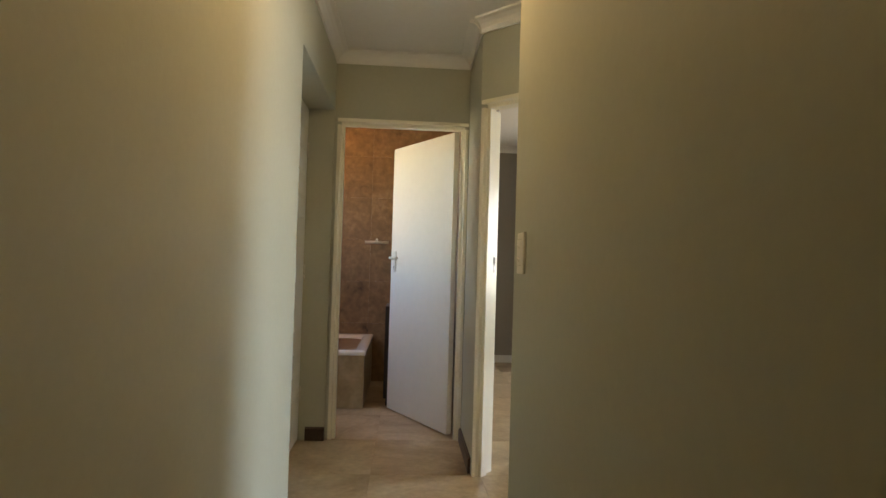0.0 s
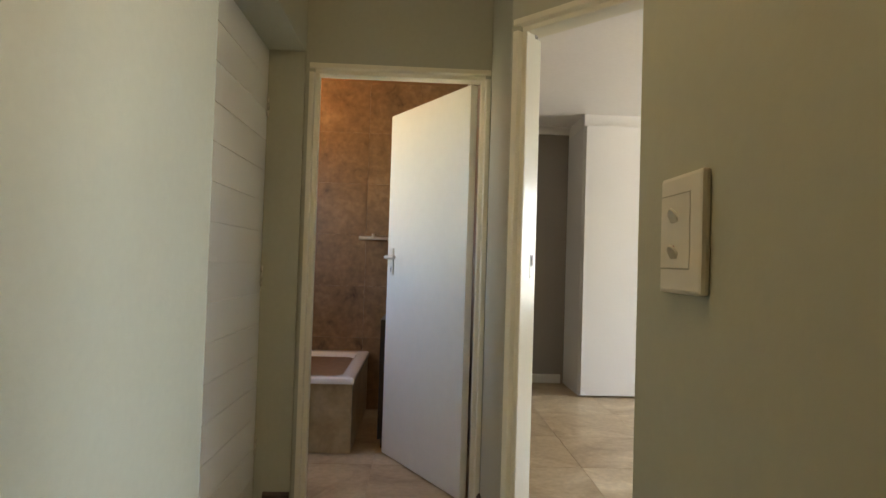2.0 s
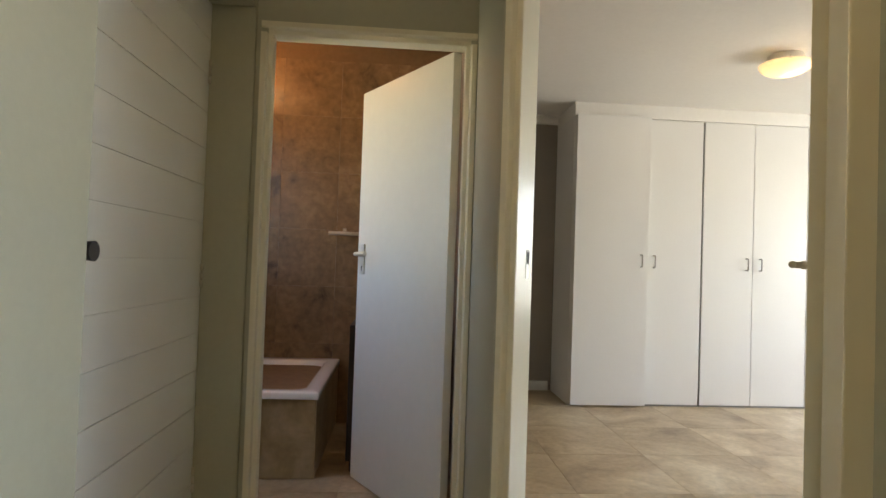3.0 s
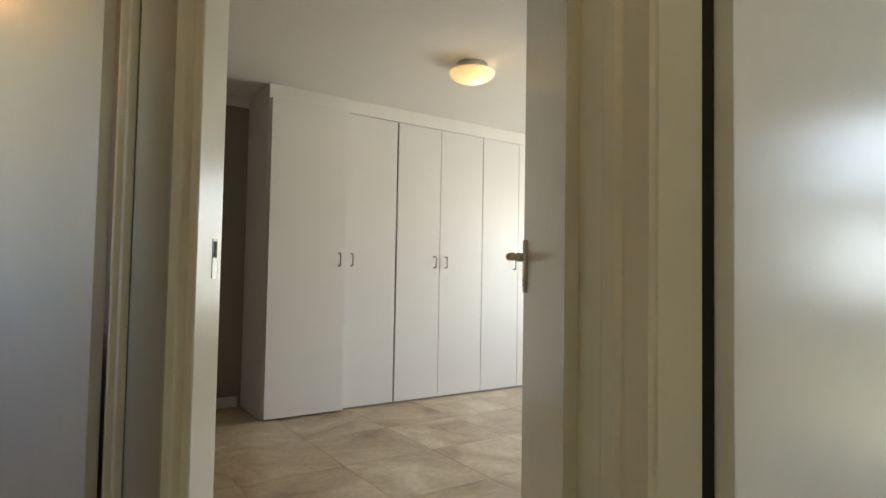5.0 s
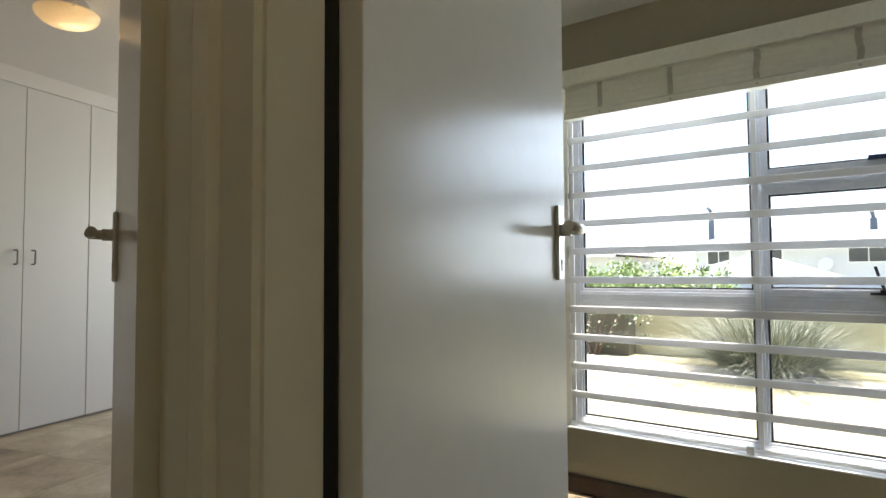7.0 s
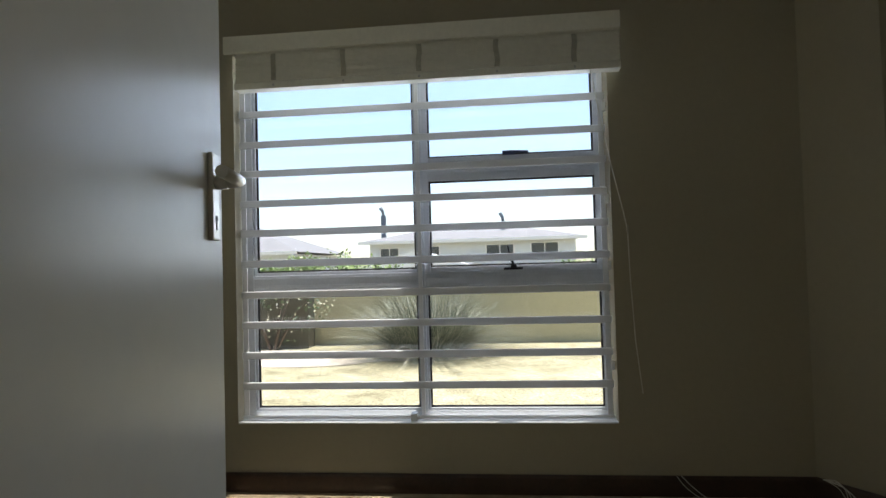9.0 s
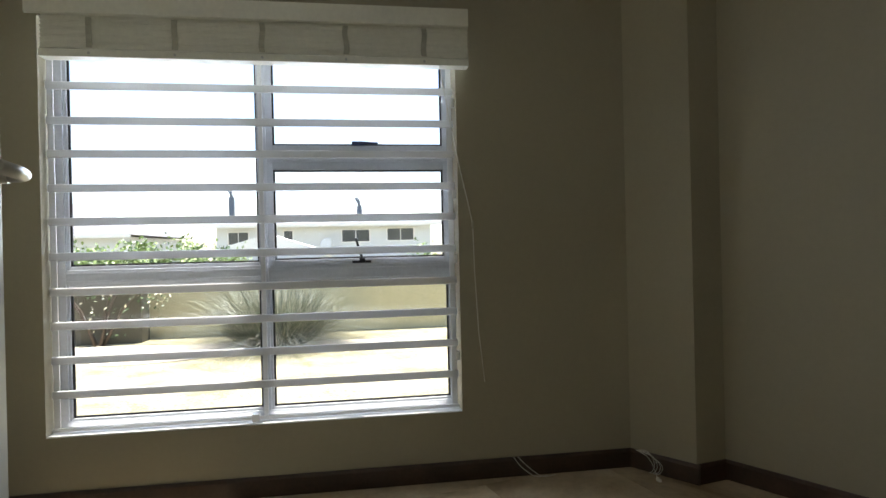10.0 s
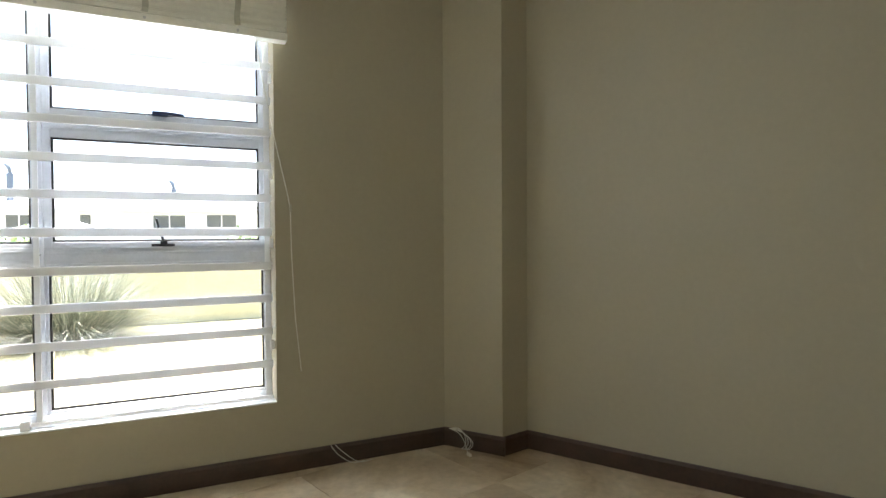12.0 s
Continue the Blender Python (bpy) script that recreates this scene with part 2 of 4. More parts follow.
def tube(bm, pts, r, n=10, r1=None):
    """A round bar along points."""
    pts = [Vector(p) for p in pts]
    rings = []
    for i, p in enumerate(pts):
        d = (pts[min(i + 1, len(pts) - 1)] - pts[max(i - 1, 0)]).normalized()
        a = d.orthogonal().normalized() if not rings else (side - d * side.dot(d)).normalized()
        side, b = a, d.cross(a)
        rr = r if r1 is None else r + (r1 - r) * i / (len(pts) - 1)
        rings.append([bm.verts.new(p + rr * (math.cos(k * 2 * math.pi / n) * a + math.sin(k * 2 * math.pi / n) * b)) for k in range(n)])
    for q, w in zip(rings, rings[1:]):
        for k in range(n):
            f = bm.faces.new((q[k], q[(k + 1) % n], w[(k + 1) % n], w[k]))
            f.smooth = True
    bm.faces.new(list(reversed(rings[0])))
    bm.faces.new(rings[-1])
    return bm


def prism(bm, outline, axis_vec, at=Vector((0, 0, 0)), ex=Vector((1, 0, 0)), ez=Vector((0, 0, 1))):
    """Extrudes a 2D outline (a along ex, b along ez) by axis_vec."""
    lo = [bm.verts.new(at + ex * a + ez * b) for a, b in outline]
    hi = [bm.verts.new(at + ex * a + ez * b + axis_vec) for a, b in outline]
    k = len(outline)
    bm.faces.new(lo)
    bm.faces.new(list(reversed(hi)))
    for i in range(k):
        bm.faces.new((lo[i], hi[i], hi[(i + 1) % k], lo[(i + 1) % k]))
    bmesh.ops.recalc_face_normals(bm, faces=bm.faces[:])
    return bm


def mesh_of(name, bm, mat):
    me = bpy.data.meshes.new(name)
    bmesh.ops.recalc_face_normals(bm, faces=bm.faces[:])
    bm.to_mesh(me)
    bm.free()
    me.materials.append(mat)
    return me


def part(name, bm, mat, parent, label=""):
    ob = new(name, mesh_of(name, bm, mat))
    ob.parent = parent
    return tagged(ob, label)


def thing(name, label, category, m=None, group="", kind=""):
    ob = new(name)
    ob.matrix_world = m or Matrix()
    return tagged(ob, label, category, group, kind)


def solid(name, bm, mat, label, category, m=None, kind="structure", group=""):
    ob = new(name, mesh_of(name, bm, mat))
    ob.matrix_world = m or Matrix()
    return tagged(ob, label, category, group, kind)


def along(p, q):
    """The pose of a wall: x runs from p to q, y to the left of it."""
    d = Vector((q[0] - p[0], q[1] - p[1], 0))
    return pose(p[0], p[1], 0, 0, 0, math.degrees(math.atan2(d.y, d.x))), d.length


def wall(name, p, q, mat, label, t=0.055, z0=0.0, z1=2.56, holes=()):
    """A wall skin whose seen face runs from p to q; its thickness lies to the left."""
    m, length = along(p, q)
    bm = bmesh.new()
    x = 0.0
    for a, b, lo, hi in sorted(holes):
        if a > x:
            box(bm, x, a, 0, t, z0, z1)
        if hi < z1:
            box(bm, a, b, 0, t, hi, z1)
        if lo > z0:
            box(bm, a, b, 0, t, z0, lo)
        x = b
    if x < length:
        box(bm, x, length, 0, t, z0, z1)
    return solid(name, bm, mat, label, "wall", m)


def skirting(name, p, q, mat, label, h=0.085, t=0.016):
    m, length = along(p, q)
    bm = bmesh.new()
    prism(bm, [(0, 0), (-t, 0), (-t, h - 0.012), (-t * 0.45, h), (0, h)], Vector((length, 0, 0)), Vector((0, -0.001, 0)), Vector((0, 1, 0)))
    return solid(name, bm, mat, label, "skirting", m)


def cornice(name, p, q, z, mat=None, label="white plaster cove cornice under the ceiling", d=0.075):
    m, length = along(p, q)
    bm = bmesh.new()
    curve = [(0, 0), (0, -d)] + [(-0.012 - (d - 0.012) * (1 - math.cos(a)), -d + (d - 0.012) * math.sin(a)) for a in (0, 0.39, 0.79, 1.18, 1.57)] + [(-d, 0)]
    prism(bm, curve, Vector((length, 0, 0)), Vector((0, -0.001, z - 0.001)), Vector((0, 1, 0)))
    return solid(name, bm, mat or CORNICE, label, "cornice", m)


# ---- plan ----
CEIL_H = 2.50
RIGHT_X, LEFT_X, NICHE_X = 0.324, -0.490, -0.655
END_Y = 4.422
BACK_Y = -2.0
A2 = Vector((0.324, 2.383))
D2DIR = Vector((0.659, 0.752)).normalized()
C1 = 4.20
S_APEX = (C1 - A2.x - A2.y) / (D2DIR.x + D2DIR.y)
B = A2 + D2DIR * S_APEX
L1 = Vector((0.385, C1 - 0.385))
N1, N2 = Vector((1, 1)).normalized(), Vector((D2DIR.y, -D2DIR.x))
DIAG1 = (B - L1).length
O1 = (DIAG1 - 0.842, DIAG1 - 0.115)
O2 = (0.196, 0.945)
OB = (0.062, 0.828)
HEAD = 2.025


def hole(o, head=HEAD):
    return (o[0] - 0.02, o[1] + 0.02, 0.0, head + 0.02)


SAGE_LABEL = "sage grey-green painted plaster corridor wall"
wall("wall_corridor_right", A2, (RIGHT_X, BACK_Y), SAGE, SAGE_LABEL + " with a light switch")
wall("wall_corridor_back", (RIGHT_X, BACK_Y), (LEFT_X, BACK_Y), SAGE, SAGE_LABEL)
wall("wall_corridor_left", (LEFT_X, BACK_Y), (LEFT_X, 3.262), SAGE, SAGE_LABEL, 0.115)
wall("wall_niche_near", (LEFT_X - 0.116, 3.262), (NICHE_X - 0.15, 3.262), SAGE, SAGE_LABEL + " beside a recessed door").matrix_world = pose(LEFT_X - 0.116, 3.262, 0, 0, 0, 180)
wall("wall_niche_back", (NICHE_X - 0.06, 3.2), (NICHE_X - 0.06, 4.45), SAGE, "plain wall closing the recess behind the slatted door")
wall("wall_niche_far", (NICHE_X - 0.06, 4.398), (LEFT_X, 4.398), SAGE, SAGE_LABEL + " beside a recessed door", 0.023)
NICHE_TOP = 2.115
m, n_len = along((LEFT_X, 3.262), (LEFT_X, 4.398))
solid("wall_niche_head", boxes((0, n_len, 0, 0.17, NICHE_TOP, 2.56)), SAGE, SAGE_LABEL + " over a recessed door", "wall", m)
wall("wall_end", (LEFT_X, END_Y), (L1.x + 0.002, END_Y), SAGE, SAGE_LABEL + " round the bathroom door", holes=[hole(OB)])
wall("wall_end_side", (L1.x, END_Y), L1, SAGE, SAGE_LABEL, 0.055)
wall("wall_diagonal_1", L1, B, SAGE, SAGE_LABEL + " round a bedroom door", holes=[hole(O1)])
wall("wall_diagonal_2", B, A2, SAGE, SAGE_LABEL + " round a bedroom door", holes=[hole(O2)])

DARK_LABEL = "dark stained wooden skirting board"
for p, q in ((A2, (RIGHT_X, BACK_Y)), ((LEFT_X, BACK_Y), (LEFT_X, 3.262)), ((NICHE_X + 0.045, 4.398), (LEFT_X, 4.398)), ((L1.x, END_Y), L1 + Vector((0, 0.02)))):
    skirting("baseboard", p, q, DARKWOOD, DARK_LABEL)
for p, q in ((A2, (RIGHT_X, BACK_Y)), ((LEFT_X, BACK_Y), (LEFT_X, END_Y)), ((LEFT_X, END_Y), (L1.x, END_Y)), ((L1.x, END_Y), L1), (L1, B), (B, A2)):
    cornice("cornice", p, q, CEIL_H)

# rooms: seen faces run clockwise
T2 = 0.068
R2_A, R2_B = A2 + N2 * T2, B + N2 * T2
WIN_L, WIN_R = uv(-4.30, WV).to_2d(), uv(-1.384, WV).to_2d()
PIL_B, PIL_I = Vector((2.435, 0.588)), Vector((2.425, 0.425))
RW_END = PIL_I + Vector((-0.967, -0.255)) * 2.08
BEIGE_LABEL = "taupe painted plaster bedroom wall"
wall("wall_bedroom_divider", R2_B, WIN_L, BEIGE, BEIGE_LABEL)
WL = (WIN_R - WIN_L).length
RECESS_L, RECESS_R, SILL_Z, HEAD_Z = 0.382, 2.112, 0.255, 2.12
WIN_SCALE, WIN_X, WIN_Z = (0.922, 0.922, 0.929), 0.190, 0.068
wall("wall_window", WIN_L, WIN_R, BEIGE, BEIGE_LABEL + " round a wide barred window", 0.2, holes=[(RECESS_L, RECESS_R, SILL_Z * WIN_SCALE[2] + WIN_Z, HEAD_Z * WIN_SCALE[2] + WIN_Z)])
wall("wall_pillar_side", WIN_R, PIL_B, BEIGE, "taupe painted boxed corner pillar")
wall("wall_pillar_front", PIL_B, PIL_I, BEIGE, "taupe painted boxed corner pillar")
wall("wall_bedroom_right", PIL_I, RW_END, BEIGE, BEIGE_LABEL)
CLOSE2 = Vector((RIGHT_X + T2, RW_END.y - 0.05))
wall("wall_bedroom_near", RW_END, CLOSE2, BEIGE, BEIGE_LABEL)
wall("wall_bedroom_near_2", CLOSE2, (RIGHT_X + T2, R2_A.y), BEIGE, BEIGE_LABEL)
wall("wall_bedroom_door", R2_A, R2_B, BEIGE, BEIGE_LABEL + " round the door", 0.012, holes=[((R2_A - R2_B).length - hole(O2)[1], (R2_A - R2_B).length - hole(O2)[0], 0.0, HEAD + 0.02)])
for p, q in ((WIN_L, WIN_R), (WIN_R, PIL_B + (PIL_B - WIN_R).normalized() * 0.017), (PIL_B, PIL_I), (PIL_I, RW_END), (R2_B + (WIN_L - R2_B) * 0.05, WIN_L)):
    skirting("baseboard", p, q, DARKWOOD, DARK_LABEL + " round the bedroom", 0.085)

T1 = 0.115
R1_L, R1_B = L1 + N1 * T1, B + N1 * T1
GREY_LABEL = "grey-taupe painted bedroom wall"
R1_BACK, R1_RIGHT, R1_LEFT = 7.40, 5.6, R1_L.x
wall("wall_wardrobe_room_left", R1_L, (R1_LEFT, R1_BACK), GREY, GREY_LABEL)
wall("wall_wardrobe_room_back", (R1_LEFT, R1_BACK), (R1_RIGHT, R1_BACK), GREY, GREY_LABEL)
wall("wall_wardrobe_room_right", (R1_RIGHT, R1_BACK), (R1_RIGHT, 3.95), GREY, GREY_LABEL, 0.2, holes=[(1.5, 3.3, 0.7, 2.1)])
wall("wall_wardrobe_room_near", (R1_RIGHT, 3.95), (R1_B.x, R1_B.y), GREY, GREY_LABEL, 0.02).matrix_world = along((R1_RIGHT, 3.95), R1_B)[0]
wall("wall_wardrobe_room_door", R1_B, R1_L, GREY, GREY_LABEL + " round the door", holes=[((R1_L - R1_B).length - O1[1] - 0.02, (R1_L - R1_B).length - O1[0] + 0.02, 0.0, HEAD + 0.02)])
skirting("baseboard", (R1_LEFT, R1_L.y + 0.4), (R1_LEFT, R1_BACK), WHITEWOOD, "white painted skirting board")
skirting("baseboard", (R1_LEFT, R1_BACK), (1.50, R1_BACK), WHITEWOOD, "white painted skirting board")

# bathroom
BW = 6.24
BL, BR, BY = BATH_LEFT, 0.43, END_Y + 0.115
wall("wall_bathroom_near", (BR, BY), (BL, BY), BATHTILE, "brown mottled tiled bathroom wall", z1=2.86, holes=[(BR - (LEFT_X + OB[1]) - 0.02, BR - (LEFT_X + OB[0]) + 0.02, 0.0, HEAD + 0.02)])
bath_left = wall("wall_bathroom_left", (BL, BY), (BL, BW), BATHTILE, "brown mottled tiled bathroom wall", z1=2.86, holes=[(0.06, 0.66, 1.15, 2.15)])
bath_back = wall("wall_bathroom_back", (BL, BW + 0.012), (BR, BW + 0.012), BROWNGROUT, "brown mottled tiled bathroom wall", z1=2.86)
wall("wall_bathroom_right", (BR, BW), (BR, BY), BATHTILE, "brown mottled tiled bathroom wall", z1=2.86)

# ceilings
def slab(name, pts, z0, z1, mat, label, category, kind="structure"):
    bm = bmesh.new()
    lo = [bm.verts.new((p[0], p[1], z0)) for p in pts]
    hi = [bm.verts.new((p[0], p[1], z1)) for p in pts]
    bm.faces.new(lo)
    bm.faces.new(hi)
    for i in range(len(pts)):
        j = (i + 1) % len(pts)
        bm.faces.new((lo[i], lo[j], hi[j], hi[i]))
    return solid(name, bm, mat, label, category, kind=kind)


HALL = [(RIGHT_X, BACK_Y), (RIGHT_X, A2.y), B, L1, (L1.x, END_Y), (LEFT_X, END_Y), (LEFT_X, BACK_Y)]
ROOM2 = [R2_A, R2_B, WIN_L, WIN_R, PIL_B, PIL_I, RW_END, CLOSE2, (RIGHT_X + T2, R2_A.y)]
ROOM1 = [R1_L, (R1_LEFT, R1_BACK), (R1_RIGHT, R1_BACK), (R1_RIGHT, 3.95), R1_B]
BATH = [(BL, BY), (BL, BW), (BR, BW), (BR, BY)]
slab("ceiling_corridor", HALL, CEIL_H, 2.58, CEIL, "white painted corridor ceiling", "ceiling")
slab("ceiling_bedroom", ROOM2, 2.36, 2.58, CEIL, "white painted bedroom ceiling", "ceiling")
slab("ceiling_wardrobe_room", ROOM1, 2.54, 2.6, CEIL, "white painted bedroom ceiling", "ceiling")
slab("ceiling_bathroom", BATH, 2.80, 2.88, CEIL, "white painted bathroom ceiling", "ceiling")
OUTLINE = [(-1.4, BACK_Y - 0.2), (RIGHT_X + 0.3, BACK_Y - 0.2), RW_END + Vector((0.1, -0.2)), PIL_I + Vector((0.3, -0.15)), uv(-1.3, WV + 0.26).to_2d(), uv(-4.4, WV + 0.26).to_2d(), (5.85, 3.9), (5.85, 7.6), (-1.4, 7.6)]
slab("roof", OUTLINE, 2.90, 3.0, ROOF, "plain flat roof over the house", "roof")
floor = slab("floor", OUTLINE, -0.14, -0.004, GROUT, "beige travertine-look tiled floor", "floor")

# ---- door frames, leaves ----


def door_frame(name, m, o, label, head=HEAD, t=0.115, back=0.014, wide=(0.043, 0.043), sides=(1, 1)):
    """Pressed steel frame: stepped face on both sides, lining with a rebate."""
    ob = thing(name, label, "door frame", m, kind="structure")
    a, b = o
    W, P = 0.043, 0.014

    def jamb(s, x, W):
        # s: +1 when the opening lies to the right of x
        bm = bmesh.new()
        outline = [(-W, -P), (-0.024, -P), (-0.021, -P + 0.003), (-0.018, 0.011), (-0.003, 0.013), (0, 0.016), (0, t * 0.55), (-0.016, t * 0.55), (-0.016, t + back), (-W, t + back), (-W, t), (-0.02, t), (-0.02, 0.014), (-0.024, 0), (-W, 0)]
        prism(bm, [(x + s * p, q) for p, q in outline], Vector((0, 0, head)), Vector((0, 0, 0)), Vector((1, 0, 0)), Vector((0, 1, 0)))
        return bm
    if sides[0]:
        part("jamb", jamb(1, a, wide[0]), GLOSS, ob)
    if sides[1]:
        part("jamb", jamb(-1, b, wide[1]), GLOSS, ob)
    bm = bmesh.new()
    outline = [(W, -P), (0.024, -P), (0.021, -P + 0.003), (0.018, 0.011), (0.003, 0.013), (0, 0.016), (0, t * 0.55), (0.016, t * 0.55), (0.016, t + back), (W, t + back), (W, t), (0.02, t), (0.02, 0.014), (0.024, 0), (W, 0)]
    prism(bm, [(q, head + 0.0005 + p) for p, q in outline], Vector((b - a + wide[0] + wide[1], 0, 0)), Vector((a - wide[0], 0, 0)), Vector((0, 1, 0)))
    part("head", bm, GLOSS, ob)
    return ob


M_BATH, M_D1, M_D2 = along((LEFT_X, END_Y), (L1.x, END_Y))[0], along(L1, B)[0], along(B, A2)[0]
FRAME_LABEL = "cream enamelled pressed steel door frame"
f_bath = door_frame("door_frame_1", M_BATH, OB, FRAME_LABEL + " of the bathroom")
f_d1 = door_frame("door_frame_2", M_D1, O1, FRAME_LABEL + " of the wardrobe bedroom", head=2.006, wide=(0.043, 0.043), sides=(1, 0))
f_d2 = door_frame("door_frame_3", M_D2, O2, FRAME_LABEL + " of the window bedroom", t=0.068, back=0.002, sides=(0, 1))
# the two frames share one post at the corner: rebate, stop, two faces with a joint between, lining
POST = [(0.903, 3.210), (0.940, 3.212), (0.936, 3.188), (0.912, 3.173), (0.9085, 3.170), (0.9080, 3.166), (0.902, 3.131), (0.899, 3.129), (0.893, 3.122), (0.8895, 3.098), (0.900, 3.090), (0.897, 3.078), (0.8835, 3.070),
        (0.866, 3.022), (0.864, 3.017), (0.872, 3.013), (0.870, 3.006), (0.868, 3.0045), (0.9195, 2.970), (0.955, 2.995), (1.000, 3.150), (0.985, 3.195), (0.945, 3.218)]
bm = bmesh.new()
prism(bm, POST, Vector((0, 0, 2.066)), Vector((0, 0, 0)), Vector((1, 0, 0)), Vector((0, 1, 0)))
post = solid("door_frame_4", bm, GLOSS, "cream enamelled stepped steel post between two bedroom door frames", "door frame")
# black strip added to darken the hinge gap like the leaf's shadow
bm = bmesh.new()
prism(bm, [(0.9170, 2.9712), (0.9186, 2.9570), (0.9222, 2.9570), (0.9235, 2.9722)], Vector((0, 0, 2.03)), Vector((0, 0, 0.004)), Vector((1, 0, 0)), Vector((0, 1, 0)))
part("hinge_gap_shade", bm, BLACK, post, "black strip standing in for the shade in the hinge gap")
part("strike_plate", boxes((O1[0] - 0.018, O1[0] - 0.0145, 0.094, 0.112, 1.105, 1.192), bevel=0.0008), HANDLE, f_d1, "bright metal strike plate")
part("strike_slot", boxes((O1[0] - 0.0145, O1[0] - 0.0138, 0.097, 0.109, 1.150, 1.186)), BLACK, f_d1, "dark latch slot")


def lever_set(parent, x, y, s, d):
    """Plate, lever and keyhole on one face; s: way of the face, d: way of the lever."""
    z = 1.175
    bm = bmesh.new()
    box(bm, x - 0.02, x + 0.02, min(y, y + s * 0.009), max(y, y + s * 0.009), z - 0.105, z + 0.052, bevel=0.0035)
    plate = part("handle_plate", bm, STEEL, parent, "pale satin metal backplate")
    bm = bmesh.new()
    tube(bm, [(x, y + s * 0.008, z), (x, y + s * 0.03, z)], 0.013, 14)
    tube(bm, [(x, y + s * 0.028, z), (x, y + s * 0.044, z), (x + d * 0.008, y + s * 0.052, z), (x + d * 0.03, y + s * 0.054, z), (x + d * 0.118, y + s * 0.054, z)], 0.0105, 14)
    part("lever", bm, STEEL, plate, "rounded satin metal lever")
    bm = bmesh.new()
    tube(bm, [(x, y + s * 0.008, z - 0.066), (x, y + s * 0.0098, z - 0.066)], 0.006, 12)
    box(bm, x - 0.0025, x + 0.0025, min(y + s * 0.008, y + s * 0.0098), max(y + s * 0.008, y + s * 0.0098), z - 0.086, z - 0.066)
    part("keyhole", bm, BLACK, plate, "black keyhole")


def door_leaf(name, hinge, deg, body, w, label, h=2.03, inset=0.062):
    """A flush leaf from its hinge; body: +1 or -1, the side on which its thickness lies."""
    ob = thing(name, label, "door", pose(hinge[0], hinge[1], 0, 0, 0, deg), kind="structure")
    y0, y1 = sorted((0.0, body * 0.04))
    bm = bmesh.new()
    box(bm, 0, w, y0, y1, 0.008, h, bevel=0.002)
    part("panel", bm, LEAF, ob)
    lever_set(ob, w - inset, y0, -1, -1)
    lever_set(ob, w - inset, y1, 1, -1)
    bm = boxes((w - 0.001, w + 0.0015, (y0 + y1) / 2 - 0.011, (y0 + y1) / 2 + 0.011, 1.06, 1.26))
    part("lock_forend", bm, CHROME, ob, "metal lock faceplate in the edge")
    return ob


door_leaf("door_1", (0.297, 4.515), 121.0, -1, 0.812, "white painted flush bathroom door standing ajar")
door_leaf("door_2", (0.952, 3.228), 54.6, -1, 0.76, "white painted flush bedroom door standing open")
door_leaf("door_3", (0.924, 2.931), -5.19, 1, 0.784, "glossy white flush bedroom door standing wide open")

# slatted door in the corridor recess
slat_door = thing("door_4", "white painted horizontally boarded door, closed in its recess", "door", kind="structure")
y0, y1, n_board = 3.268, 4.394, 15
part("frame_board", boxes((NICHE_X - 0.05, NICHE_X - 0.004, y0, y1, 0.005, NICHE_TOP - 0.004)), SLAT, slat_door)
step = (NICHE_TOP - 0.012) / n_board
for i in range(n_board):
    part("board", boxes((NICHE_X - 0.004, NICHE_X, y0, y1, 0.008 + i * step, 0.008 + (i + 1) * step - 0.0028), bevel=0.0008), SLAT, slat_door)
for z in (0.25, 1.02, 1.80):
    bm = bmesh.new()
    for k in range(3):
        tube(bm, [(NICHE_X + 0.006, y1 - 0.012, z + k * 0.032), (NICHE_X + 0.006, y1 - 0.012, z + k * 0.032 + 0.028)], 0.006, 8)
    part("hinge", bm, STEEL, slat_door, "three-knuckle steel hinge")
bm = bmesh.new()
tube(bm, [(NICHE_X + 0.0005, 3.502, 1.145), (NICHE_X + 0.004, 3.502, 1.145)], 0.022, 18)
tube(bm, [(NICHE_X + 0.003, 3.502, 1.145), (NICHE_X + 0.030, 3.502, 1.145)], 0.009, 12)
tube(bm, [(NICHE_X + 0.028, 3.502, 1.145), (NICHE_X + 0.034, 3.502, 1.145), (NICHE_X + 0.046, 3.502, 1.145), (NICHE_X + 0.058, 3.502, 1.145)], 0.020, 18, 0.024)
part("knob", bm, DARKMETAL, slat_door, "round black door knob")

# ---- light switch ----
sw = thing("light_switch", "cream plastic two-gang light switch on the corridor wall", "light switch")
sw.matrix_world = pose(RIGHT_X, 2.256, 1.186, 0, 0, -90)
bm = bmesh.new()
box(bm, -0.044, 0.044, -0.009, 0.0, -0.058, 0.058, bevel=0.0042)
plate = part("faceplate", bm, PLASTIC, sw)
bm = bmesh.new()
box(bm, -0.040, 0.022, -0.0098, -0.0088, -0.033, 0.038, bevel=0.0004)
part("module", bm, PLASTIC, sw)
for z in (0.017, -0.019):
    bm = bmesh.new()
    tube(bm, [(-0.010, -0.0096, z), (-0.010, -0.0118, z - 0.001)], 0.0092, 20, 0.0082)
    part("rocker", bm, PLASTIC, sw, "small round switch button")

for z in (0.0388, -0.0338):
    part("groove", boxes((-0.040, 0.022, -0.0094, -0.0088, z - 0.0005, z + 0.0005)), TAPE, sw, "thin shadow joint round the module")
REDMARK = material("red_switch_mark", (0.45, 0.10, 0.07), 0.5, spread=0.05, scale=30)
part("mark", boxes((-0.014, -0.006, -0.0125, -0.0112, -0.0125, -0.0115)), REDMARK, sw, "small red on mark")

# ---- wardrobe ----
WY, WD, WTOP = 6.866, 0.51, 2.42
